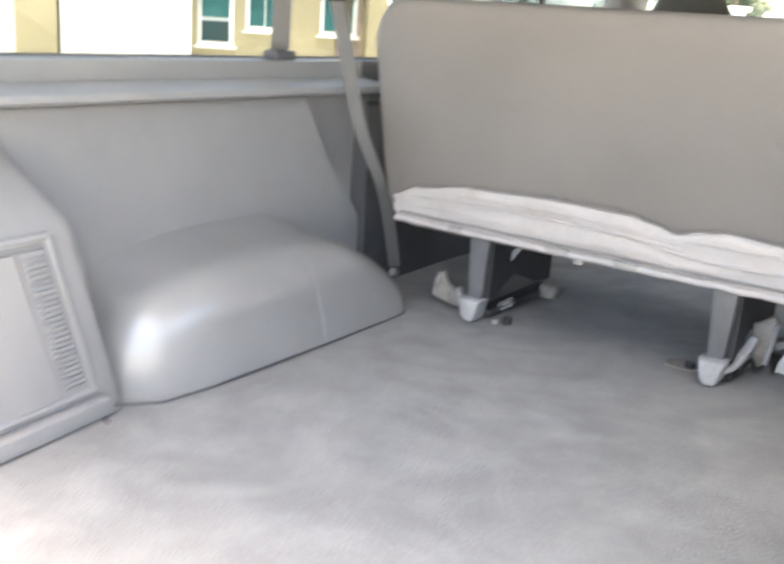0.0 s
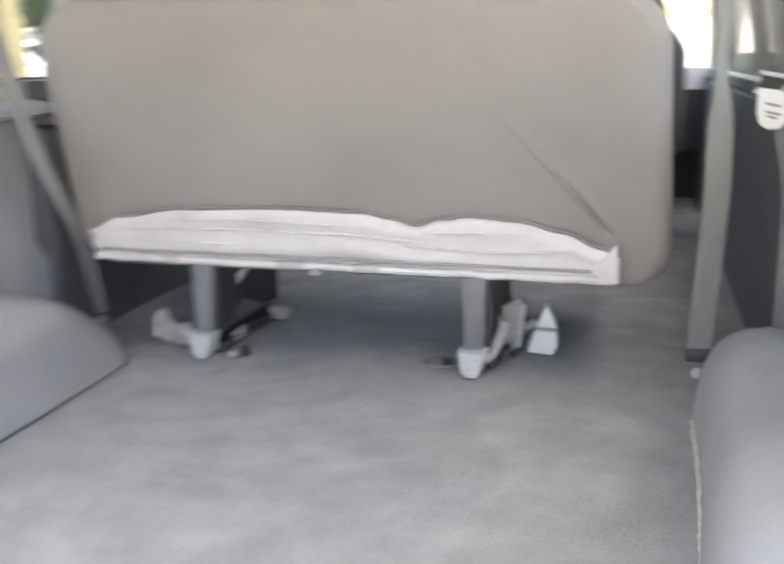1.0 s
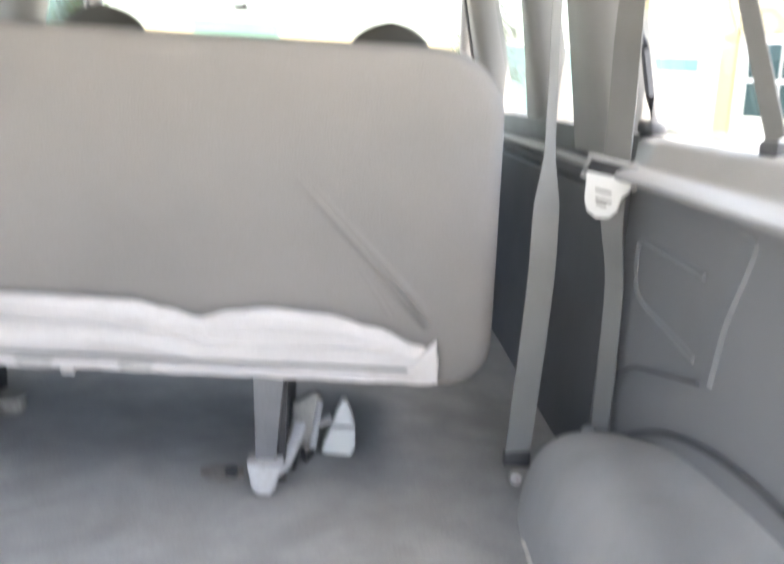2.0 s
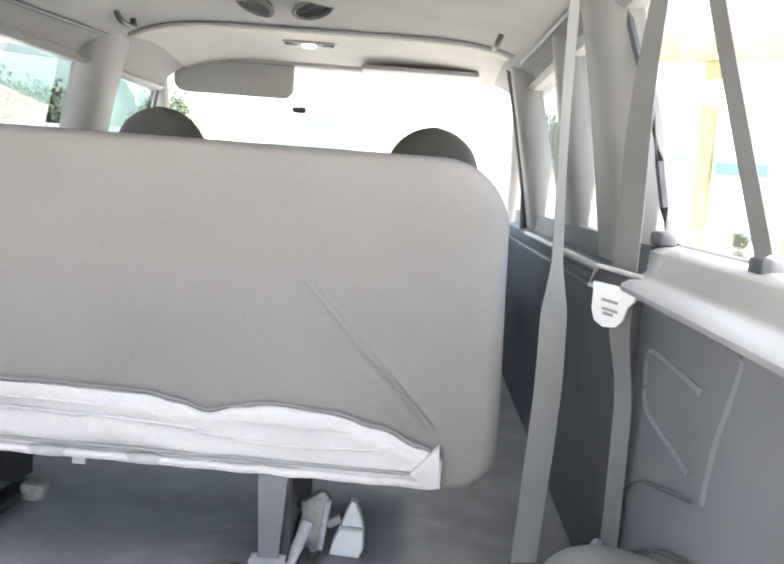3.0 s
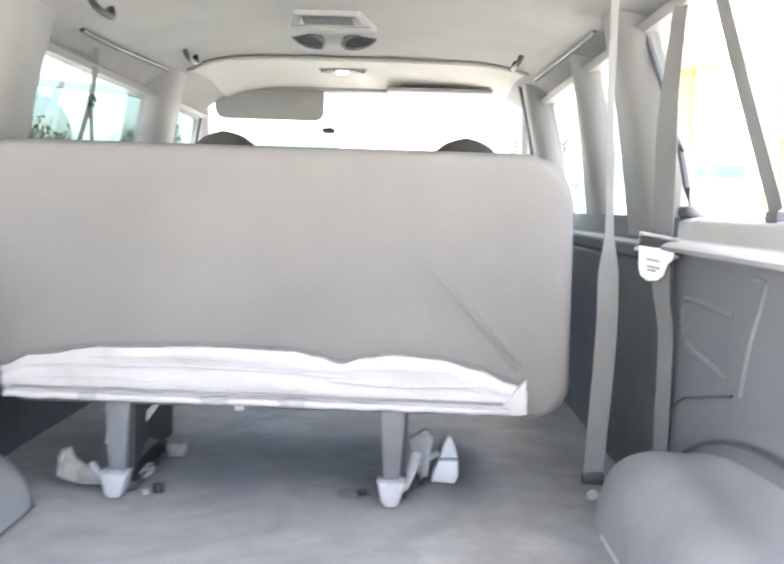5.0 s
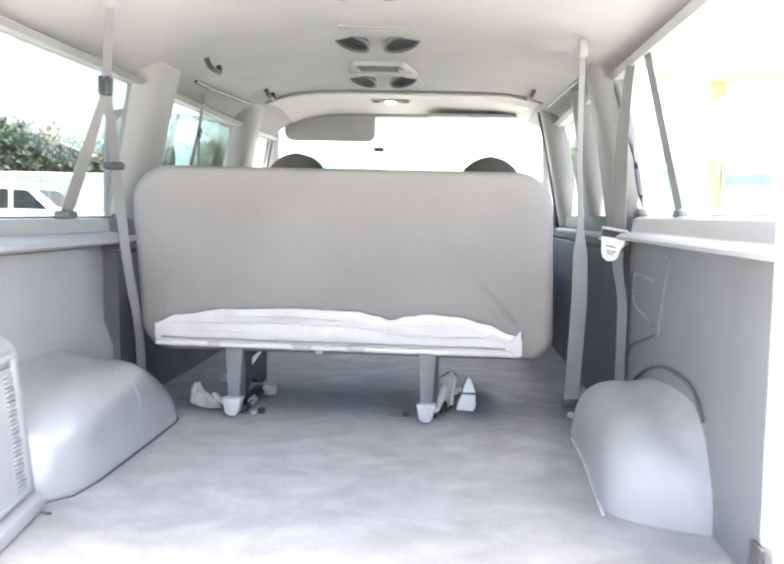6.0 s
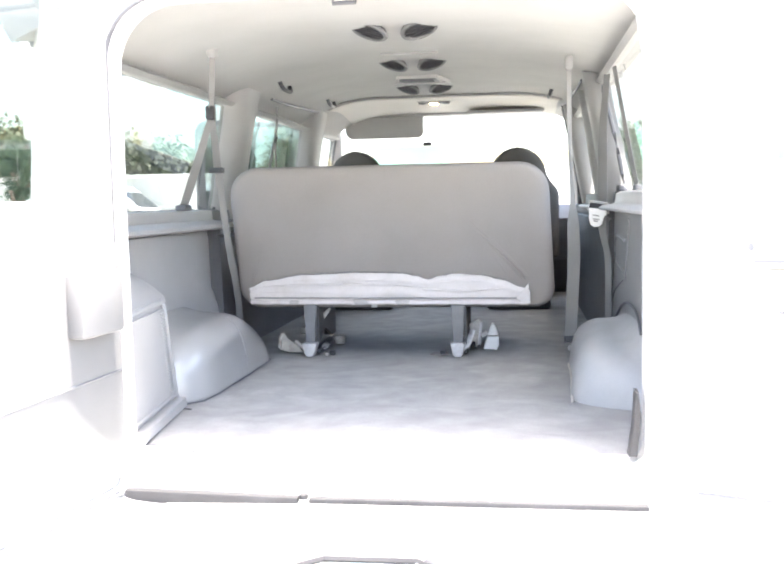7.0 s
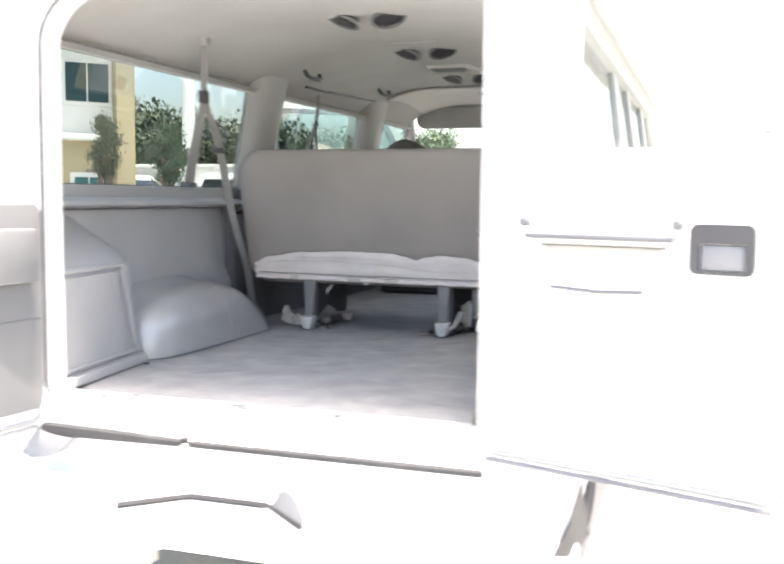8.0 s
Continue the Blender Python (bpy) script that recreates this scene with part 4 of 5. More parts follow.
b = strap("seat_belt", "grey pillar belt with a white-labelled buckle tongue", along([(0.870, 0.052, 1.275), (0.862, 0.05, 1.20), (0.846, 0.045, 0.98), (0.842, 0.025, 0.76), (0.838, 0.005, 0.57), (0.863, 0.03, 0.44), (0.866, 0.03, 0.32), (0.867, 0.035, 0.13)], (0.45, -0.9, 0), 5, [0.045, 0.05, 0.072, 0.07, 0.05, 0.05, 0.05]))
o = Vector((0.870, 0.052, 1.275))
part("tongue", prism([(-0.05, 0.0), (0.05, 0.0), (0.043, 0.028), (-0.043, 0.028)], "y", -0.012, 0.012, bevel=0.004), BLACK, b, "black tongue of the belt").matrix_basis = Matrix.Translation(Vector((0.826, -0.008, 0.636)) - o) @ Euler((0, radians(8), radians(-38))).to_matrix().to_4x4()
part("warning_label", prism([(-0.044, 0.0), (0.044, 0.004), (0.045, -0.018), (0.034, -0.03), (0.030, -0.058), (0.018, -0.072), (-0.006, -0.078), (-0.026, -0.070), (-0.036, -0.05), (-0.04, -0.02)], "y", -0.015, -0.006, bevel=0.002), LABEL, b, "white paper label, its print too small to read").matrix_basis = Matrix.Translation(Vector((0.824, -0.013, 0.641)) - o) @ Euler((0, radians(8), radians(-38))).to_matrix().to_4x4()
for x0, x1, z in ((-0.018, 0.014, -0.030), (-0.014, 0.018, -0.046), (-0.010, 0.010, -0.054)):
    part("print_bar", box((x0, -0.0175, z), (x1, -0.0145, z + 0.005)), PILLAR, b).matrix_basis = Matrix.Translation(Vector((0.824, -0.013, 0.641)) - o) @ Euler((0, radians(8), radians(-38))).to_matrix().to_4x4()
part("tongue_rim", tube([(-0.054, -0.012, -0.004), (0.054, -0.012, -0.004), (0.047, -0.012, 0.034), (-0.047, -0.012, 0.034)], 0.005, closed=True, sides=8), STEEL, b, "bright steel rim of the tongue").matrix_basis = Matrix.Translation(Vector((0.826, -0.008, 0.636)) - o) @ Euler((0, radians(8), radians(-38))).to_matrix().to_4x4()
part("anchor_bolt", disc(Vector((0.845, 0.04, 0.125)) - o, (-0.3, -1, 0), 0.014, 0.03, sides=10), STEEL, b)

b = strap("seat_belt", "grey belt strap slanting across a window to its bracket", along([(0.865, -0.18, 1.25), (0.897, -0.298, 1.0), (0.932, -0.43, 0.735)], (0.2, -0.9, 0.3), 4, [0.042, 0.042, 0.042]))
o = Vector((0.865, -0.18, 1.25))
part("bracket", box(Vector((0.918, -0.465, 0.705)) - o, Vector((0.95, -0.405, 0.735)) - o, 0.006), DARK, b, "dark anchor bracket")
stop = thing("belt_stop", "dark plastic belt stop on the window ledge", "bracket", (0.93, 0.12, 0.715))
part("block", blob((-0.02, -0.05, 0.0), (0.02, 0.04, 0.03), 0.5), DARK, stop)

b = strap("seat_belt", "grey belt strap hanging from the roof down beside the bench", along([(-0.68, -0.58, 1.27), (-0.70, -0.55, 1.05), (-0.745, -0.38, 0.92), (-0.768, -0.29, 0.835), (-0.778, -0.15, 0.52), (-0.80, 0.03, 0.29), (-0.825, 0.15, 0.05)], (0.5, 0.85, 0), 5, [0.026, 0.030, 0.040, 0.040, 0.038, 0.038, 0.040]))
o = Vector((-0.68, -0.58, 1.27))
part("tongue", box(Vector((-0.800, -0.315, 0.822)) - o, Vector((-0.742, -0.275, 0.846)) - o, 0.006), BLACK, b, "black plastic tongue on the strap")
part("anchor_bolt", disc(Vector((-0.825, 0.15, 0.03)) - o, (0, -1, 0.4), 0.012, 0.024, sides=10), STEEL, b)
part("roof_mount", blob(Vector((-0.70, -0.605, 1.255)) - o, Vector((-0.66, -0.555, 1.30)) - o, 0.6), PILLAR, b)
b = strap("seat_belt", "grey belt strap slanting from the tongue to its ledge bracket", along([(-0.706, -0.545, 1.03), (-0.80, -0.45, 0.86), (-0.905, -0.335, 0.69)], (0.45, 0.9, 0), 4, [0.030, 0.048, 0.050]))
o = Vector((-0.706, -0.545, 1.03))
part("bracket", box(Vector((-0.935, -0.37, 0.667)) - o, Vector((-0.885, -0.29, 0.692)) - o, 0.008), DARK, b, "grey anchor bracket")
part("guide", box(Vector((-0.722, -0.568, 1.02)) - o, Vector((-0.690, -0.522, 1.075)) - o, 0.006), BLACK, b, "dark belt guide")
b = strap("seat_belt", "grey forked belt strap across the middle window", along([(-0.84, 1.02, 1.24), (-0.86, 1.02, 1.05), (-0.885, 0.80, 0.70)], (0, 1, 0), 4))
o = Vector((-0.84, 1.02, 1.24))
part("webbing", ribbon([(Vector((-0.86, 1.02, 1.05)) - o, (0, 1, 0)), (Vector((-0.885, 1.13, 0.70)) - o, (0, 1, 0))], 0.04, 0.0022), WEBBING, b)
part("ring", tube([Vector((-0.855, 1.02 + 0.03 * math.cos(k), 1.05 + 0.02 * math.sin(k))) - o for k in (0, 1.05, 2.1, 3.14, 4.2, 5.2)], 0.006, closed=True), BLACK, b)

# ---------------------------------------------------------------- front seats


def front_seat(x):
    s = thing("front_seat", "dark cloth front seat with a rounded built-in headrest", "seat", (x, 1.78, 0.005), group="front seats")
    bm = bmesh.new()
    rows = []
    for k in range(25):
        t = math.sin(math.pi / 2 * k / 24)
        z = 0.42 + 0.582 * t
        k2 = min(1.0, max(0.0, (t - 0.5) / 0.24))
        w = 0.25 - 0.078 * k2 * k2 * (3 - 2 * k2)
        if t > 0.68:
            w *= math.sqrt(max(0.01, 1 - ((t - 0.68) / 0.32) ** 2.2))
        d = 0.075 - 0.025 * t
        rows.append([bm.verts.new((w * math.copysign(abs(math.cos(a)) ** 0.6, math.cos(a)), -0.04 * t + d * math.copysign(abs(math.sin(a)) ** 0.7, math.sin(a)), z)) for a in [2 * math.pi * q / 24 for q in range(24)]])
    for a, b in zip(rows, rows[1:]):
        for q in range(24):
            bm.faces.new((a[q], a[(q + 1) % 24], b[(q + 1) % 24], b[q]))
    bm.faces.new(rows[0])
    bm.faces.new(rows[-1])
    part("backrest", bm, HEADREST, s, smooth=80)
    part("cushion", blob((-0.26, 0.0, 0.30), (0.26, 0.52, 0.47), 0.4), HEADREST, s)
    part("pedestal", box((-0.2, 0.05, -0.007), (0.2, 0.45, 0.31), 0.02), BLACK, s)


front_seat(-0.53)
front_seat(0.475)

# ---------------------------------------------------------------- ceiling fittings


def air_vent(x, y, tilt):
    z = roof_line(x, y)
    v = thing("air_vent", "round black air vent with slats set in the headliner", "air vent", (x, y, z - 0.006), group="ceiling vents")
    v.rotation_euler = Euler((radians(-14), radians(tilt), 0))
    part("bezel", tube([(0.066 * math.cos(2 * math.pi * k / 28), 0.066 * math.sin(2 * math.pi * k / 28), -0.006) for k in range(28)], 0.008, closed=True, sides=8), DOORTRIM, v, "grey bezel ring")
    part("bowl", disc((0, 0, 0.004), (0, 0, 1), 0.064, 0.012), BLACK, v)
    for k in range(5):
        d = -0.044 + 0.022 * k
        w = math.sqrt(0.062 ** 2 - d * d)
        part("slat", box((-w, d - 0.005, -0.010), (w, d + 0.005, -0.007)), BLACK, v)


for y, mid, gap in ((-0.54, 0.022, 0.094), (0.41, -0.016, 0.092), (1.515, -0.07, 0.098)):
    air_vent(mid - gap, y, 16)
    air_vent(mid + gap, y, -16)

unit = thing("overhead_console", "grey roof air unit with a slotted return grille", "air unit", (-0.055, 1.12, 1.352))
part("housing", prism([(-0.11, -0.16), (0.11, -0.16), (0.16, 0.13), (-0.16, 0.13)], "z", -0.006, 0.02, bevel=0.003), HEADLINER, unit)
part("grille", prism([(-0.095, -0.148), (0.095, -0.148), (0.112, -0.02), (-0.112, -0.02)], "z", -0.010, -0.004, bevel=0.002), DARK, unit, "dark return grille")
for k in range(6):
    part("slat", box((-0.085, -0.132 + 0.018 * k, -0.014), (0.085, -0.128 + 0.018 * k, -0.009)), DARK, unit)
part("control_strip", box((-0.14, 0.02, -0.012), (0.14, 0.06, -0.004), 0.003), PILLAR, unit)
seam = thing("ceiling_seam", "thin raised seam strip across the headliner", "trim strip", (0, 0.12, 1.35))
part("strip", box((-0.13, -0.008, -0.006), (0.13, 0.008, 0.004), 0.003), PILLAR, seam)

lamp = thing("dome_lamp", "oval dome lamp with a warm lit lens in the headliner", "lamp", (-0.09, 2.38, 1.368))
part("base", blob((-0.12, -0.05, -0.014), (0.12, 0.05, 0.03), 0.6), PILLAR, lamp)
part("lens", blob((-0.03, -0.035, -0.024), (0.03, 0.03, 0.0), 0.7), BULB, lamp, "glowing warm lens")
part("reading_spot", disc((-0.08, 0, -0.012), (0, 0, 1), 0.026, 0.008), BLACK, lamp)
part("reading_spot", disc((0.08, 0, -0.012), (0, 0, 1), 0.026, 0.008), BLACK, lamp)


def sun_visor(x0, x1, down):
    v = thing("sun_visor", "grey cloth sun visor folded down over the windscreen" if down else "grey cloth sun visor folded up against the header", "sun visor", ((x0 + x1) / 2, 2.80, 1.325), group="sun visors")
    w = (x1 - x0) / 2
    if down:
        part("pad", prism(rounded(-w, w, -0.165, 0.0, (0.06, 0.05, 0.015, 0.02), 5), "y", 0.06, 0.08, bevel=0.006), PILLAR, v)
    else:
        part("pad", prism(rounded(-w, w, -0.02, 0.0, (0.009, 0.009, 0.009, 0.009), 3), "y", -0.16, 0.06, bevel=0.003), PILLAR, v)
    part("rod", tube([(-w, 0.07, -0.004), (w, 0.07, -0.004)], 0.006), BLACK, v)


sun_visor(-0.80, -0.215, True)
sun_visor(0.12, 0.66, False)
mirror = thing("rear_view_mirror", "small dark rear-view mirror on the windscreen", "mirror", (-0.2, 3.0, 1.12))
part("shell", blob((-0.035, -0.02, -0.015), (0.035, 0.02, 0.015), 0.5), BLACK, mirror)
part("stem", tube([(0, 0, 0), (0.03, 0.06, 0.07)], 0.006), BLACK, mirror)


def grab_handle(s, y):
    g = thing("grab_handle", "curved dark grab handle at the headliner edge", "handle", (s * 0.68, y, roof_line(s * 0.68, y) - 0.02), group="grab handles")
    part("bar", tube(smooth_line([(0, -0.10, 0.02), (-s * 0.012, -0.07, -0.012), (-s * 0.014, 0.07, -0.012), (0, 0.10, 0.02)]), 0.011), BLACK, g)


for s, y in ((-1, 1.72), (1, 1.72), (-1, 0.55)):
    grab_handle(s, y)

# ---------------------------------------------------------------- rear doors


def rear_door(name, hinge, angle, s, trim, label, sag=0.0, low=0.70, inset=0.12, high=1.13, glazing=GLASS, foot=-0.075, margin=0.035):
    """A door leaf from its hinge line: x along the leaf, y towards the inner face, z up. s: which way the inner face looks."""
    d = thing(name, label, "door", (*hinge, 0), kind="structure")
    d.rotation_euler = Euler((0, radians(sag), radians(angle)))
    W, Z0, Z1 = 0.70, foot, high + 0.11
    hole = rounded(inset, W - 0.065, low, high, (0.05,) * 4, 6)
    rim = rounded(0.0, W, Z0, Z1, (0.03, 0.03, 0.10, 0.10), 6)
    part("skin", ring_plate(rim, hole, "y", 0.0, s * 0.045), PAINT, d)
    # closing the lower field: inner pressing
    inner = s * 0.046
    part("inner_panel", prism(rounded(margin, W - 0.035, Z0 + 0.05, 0.60, (0.03,) * 4, 4), "y", inner, inner + s * 0.022, bevel=0.008), trim, d)
    pane = bmesh.new()
    pane.faces.new([pane.verts.new((x, s * 0.02, z)) for x, z in rounded(inset - 0.005, W - 0.06, low - 0.005, high + 0.005, (0.05,) * 4, 6)])
    part("pane", pane, glazing, d, smooth=0).visible_shadow = False
    part("window_rubber", tube([(x, s * 0.047, z) for x, z in hole], 0.009, closed=True, sides=6), LEDGE, d)
    part("edge_seal", tube([(x, s * 0.05, z) for x, z in rounded(0.012, W - 0.012, Z0 + 0.012, Z1 - 0.012, (0.03, 0.03, 0.1, 0.1), 5)], 0.006, closed=True, sides=6), PILLAR, d)
    part("hinge", tube([(0.0, -s * 0.01, 0.12), (0.0, -s * 0.01, 0.22)], 0.014), PAINT, d)
    part("hinge", tube([(0.0, -s * 0.01, 0.92), (0.0, -s * 0.01, 1.02)], 0.014), PAINT, d)
    # the lower edge's shadow line, drawn with a dark rod
    part("bottom_shadow_line", tube([(0.03, s * 0.058, Z0 - 0.003), (W - 0.03, s * 0.058, Z0 - 0.003)], 0.006, sides=6), DARK, d, "dark rod for the shadow line along the foot of the door")
    return d, inner + s * 0.022


right_door, face = rear_door("door_1", (0.864, -1.977), -17.5, -1, PAINT, "white rear door swung wide open, its inner face in the sun", 0.0, 0.748, 0.17, foot=0.052)
right_door.location.z = -0.02
# pull tray, release handle
part("pull_tray", prism([(0.13, 0.602), (0.15, 0.585), (0.46, 0.585), (0.48, 0.602), (0.475, 0.57), (0.44, 0.555), (0.17, 0.555), (0.135, 0.57)], "y", face, face - 0.03, bevel=0.003), LEDGE, right_door, "moulded pull tray")
for x in (0.136, 0.474):
    part("tray_tip", disc((x, face - 0.02, 0.600), (0, 1, 0), 0.009, 0.035, sides=12), DARK, right_door)
# shadow line below the tray lip, made as a dark bar
part("tray_shadow_line", box((0.14, face - 0.0335, 0.566), (0.47, face - 0.028, 0.575), 0.002), DARK, right_door)
# soft shading beneath the tray, made as a grey half-ellipse
part("tray_shade", prism([(0.16, 0.552), (0.45, 0.552), (0.42, 0.535), (0.36, 0.512), (0.30, 0.503), (0.25, 0.512), (0.19, 0.535)], "y", face, face - 0.006, bevel=0.004), PILLAR, right_door, "shading under the pull tray, put in as a grey plate")
# shadow line of the lower lip, made as a dark rod
part("lower_lip_shadow", tube([(0.19, face, 0.46), (0.30, face - 0.004, 0.455), (0.40, face, 0.46)], 0.004, sides=6), DARK, right_door)
bezel = part("handle_bezel", ring_plate(rounded(0.495, 0.622, 0.505, 0.603, (0.015,) * 4, 4), rounded(0.514, 0.605, 0.510, 0.566, (0.006,) * 4, 4), "y", face, face - 0.014), BLACK, right_door, "black bezel of the release handle")
part("release_lever", box((0.517, face - 0.008, 0.512), (0.602, face - 0.001, 0.563), 0.004), LEGPAINT, bezel, "bluish steel release lever")
left_door, face = rear_door("door_2", (-0.632, -1.755), -97, 1, DOORTRIM, "white rear door swung open with a grey inner trim panel", 0.0, 0.695, 0.185, 1.20, SIDEGLASS, margin=0.006)
part("pull_box", box((0.06, face - 0.004, 0.368), (0.255, face + 0.045, 0.528), 0.012), DOORTRIM, left_door, "boxy grey pull pocket")
part("crease_line", tube([(0.02, face, 0.256), (0.62, face, 0.238)], 0.004, sides=6), DARK, left_door)

# front door of the driver's side, standing open beside the cab
front_door = thing("door_3", "white front door standing open with dark green-tinted glass", "door", (-1.0, 2.95, 0), kind="structure")
front_door.rotation_euler = Euler((0, 0, radians(-140)))
outer, inner = rounded(0.0, 1.0, 0.60, 1.29, (0.02, 0.02, 0.10, 0.30), 7), rounded(0.05, 0.95, 0.68, 1.255, (0.02, 0.03, 0.08, 0.26), 7)
part("window_frame", ring_plate(outer, inner, "y", -0.025, 0.025), DARK, front_door, "dark grey frame round the door glass")
part("lower_panel", prism(rounded(0.0, 1.0, -0.25, 0.62, (0.05, 0.05, 0.01, 0.01), 4), "y", -0.05, 0.05, bevel=0.02), PAINT, front_door)
bm = bmesh.new()
bm.faces.new([bm.verts.new((x, 0.0, z)) for x, z in inner])
part("pane", bm, SMOKED, front_door, smooth=0).visible_shadow = False
part("trim_panel", prism(rounded(0.06, 0.94, -0.15, 0.58, (0.05, 0.05, 0.03, 0.03), 4), "y", 0.05, 0.075, bevel=0.008), DOORTRIM, front_door)
part("mirror", box((0.10, -0.26, 0.66), (0.20, -0.06, 0.92), 0.03), BLACK, front_door)

# ---------------------------------------------------------------- bumper and underside
bumper = thing("rear_bumper", "white rear step bumper with a recessed foot step", "bumper", (0.05, -1.85, -0.315))
prof = [(0.08, 0.095), (-0.25, 0.095), (-0.31, 0.07), (-0.335, 0.02), (-0.325, -0.11), (-0.20, -0.14), (0.08, -0.14)]
bm = prism(prof, "x", -0.92, -0.22, bevel=0.01)
prism(prof, "x", 0.33, 0.98, bm, bevel=0.01)
prism([(0.08, 0.095), (0.0, 0.095), (-0.03, 0.02), (-0.05, -0.045), (0.0, -0.06), (0.08, -0.06)], "x", -0.22, 0.33, bm)
prism([(-0.22, 0.0), (-0.22, -0.15), (-0.094, 0.0)], "z", -0.05, 0.095, bm)
prism([(0.33, 0.018), (0.164, 0.0), (0.33, -0.13)], "z", -0.05, 0.095, bm)
part("beam", bm, PAINT, bumper)
part("step_edge", tube([(-0.215, -0.14, 0.096), (-0.066, 0.0, 0.096), (0.176, 0.0, 0.096), (0.335, -0.13, 0.096)], 0.009, sides=6), RUBBER, bumper, "dark edge of the foot step")
# shaded wall of the step recess: the shade is in its grey colour
bm = prism([(0.19, 0.098), (0.34, 0.098), (0.345, 0.125), (0.315, 0.158), (0.285, 0.172), (0.235, 0.155)], "y", 0.0, 0.012)
for v in bm.verts:
    v.co.y += (0.176 - v.co.x) * 0.82
part("step_side", bm, LEGPAINT, bumper, "upright side of the foot step, its shade painted bluish grey")
# thin dark wedge laid over the white bumper end
part("corner_wedge", prism([(0.12, 0.215), (0.31, 0.015), (0.0, 0.065), (-0.35, 0.19), (-0.07, 0.18)], "x", 1.008, 1.014), RUBBER, bumper, "dark wedge on the bumper end")
# corner in the door's shade, which is put into its greyer colour
part("step_corner", prism([(0.808, 0.20), (0.86, 0.215), (0.932, 0.171), (0.93, 0.156)], "y", 0.06, 0.10, bevel=0.004), PALE_STEEL, bumper, "body corner below the hinge, the door's shade painted pale grey")
part("end_plate", prism([(0.14, 0.235), (0.34, 0.0), (0.0, 0.045), (-0.38, 0.18), (-0.07, 0.20)], "x", 0.985, 1.006), PAINT, bumper, "white painted bumper end")
for x in (-0.94, 0.95):
    part("end_cap", blob((x - 0.07, -0.25, -0.14), (x + 0.07, 0.10, 0.12), 0.4), PAINT, bumper, "white bumper end cap")
part("rubber_strip", prism([(-0.625, 0.206), (-0.148, 0.213), (-0.148, 0.229), (-0.40, 0.236), (-0.625, 0.240)], "y", 0.07, 0.10, bevel=0.003), RUBBER, bumper, "black rubber strip")
part("rubber_strip", box((-0.118, 0.075, 0.213), (0.757, 0.10, 0.227), 0.003), RUBBER, bumper, "thin black rubber strip")
# shaded curve below the strip's left end, its shade given as grey paint
part("strip_shade", prism([(-0.640, 0.228), (-0.60, 0.215), (-0.51, 0.205), (-0.55, 0.165), (-0.60, 0.142), (-0.665, 0.130), (-0.70, 0.145), (-0.677, 0.185)], "y", 0.066, 0.10, bevel=0.006), LEGPAINT, bumper, "curved surface under the strip's end, its shade painted grey")
part("drain_plug", disc((-0.133, 0.085, 0.230), (0, 0, 1), 0.012, 0.012), RUBBER, bumper)
part("bumper_bolt", disc((-0.057, -0.036, 0.004), (0, -1, 0.3), 0.016, 0.012), PILLAR, bumper)


def wheel(x, y):
    w = thing("wheel", "black road wheel under the van", "wheel", (x, y, GROUND + 0.36), group="van wheels")
    part("tyre", tube([(0, 0.27 * math.cos(2 * math.pi * k / 32), 0.27 * math.sin(2 * math.pi * k / 32)) for k in range(32)], 0.09, closed=True, sides=10), RUBBER, w)
    part("rim", disc((0, 0, 0), (1, 0, 0), 0.2, 0.12), STEEL, w)


for x in (-0.86, 0.86):
    for y in (-0.5, 2.9):
        wheel(x, y)

# ---------------------------------------------------------------- the yard outside

house = thing("ochre_house", "white two-storey building with an ochre ground floor and teal windows", "building", (-22.8, 6.3, GROUND))
house.rotation_euler = Euler((0, 0, radians(48)))
part("wall", box((-15, 0, 0), (14.7, 8, 5.6)), WHITEWALL, house)
part("roof", box((-15.6, -0.7, 5.6), (15.2, 8.7, 6.3), 0.05), OCHRE, house)
part("ground_wall", box((10.15, -0.08, 0), (14.3, 0.02, 2.72), 0.01), OCHRE, house, "ochre painted ground floor wall")
part("ledge", box((10.05, -0.35, 2.72), (14.45, 0.02, 2.88), 0.02), WHITEWALL, house, "white ledge above the ground floor")
part("porch", box((7.35, -0.9, 0), (10.15, 0.1, 3.2), 0.04), WHITEWALL, house, "white projecting porch wall")
for x in (0.4, 3.0, 6.45):
    part("pilaster", box((x, -0.95, 0), (x + 0.85, 0.02, 2.7), 0.02), OCHRE, house, "ochre pilaster beside the porch")
for x, wide, low_pane in ((10.30, 0.84, True), (11.40, 0.90, False), (13.15, 0.90, False), (1.5, 1.2, False), (4.4, 1.2, False)):
    z = 0.58 if low_pane else 0.98
    w = part("window", box((x, -0.13, z), (x + wide, -0.02, 1.92), 0.01), WHITEWALL, house, "white framed ground floor window")
    for k in range(1 if low_pane else 2):
        step = (wide - 0.2) / (1 if low_pane else 2)
        part("pane", box((x + 0.10 + step * k + 0.02 * (k > 0), -0.15, 1.22 if low_pane else z + 0.10), (x + 0.08 + step * (k + 1), -0.12, 1.80)), TEALGLASS, w)
    if low_pane:
        part("pane", box((x + 0.10, -0.15, 0.68), (x + 0.08 + wide - 0.2, -0.12, 1.14)), VILLAGLASS, w)
    part("sill", box((x - 0.06, -0.20, z - 0.07), (x + wide + 0.06, -0.08, z), 0.01), WHITEWALL, w)
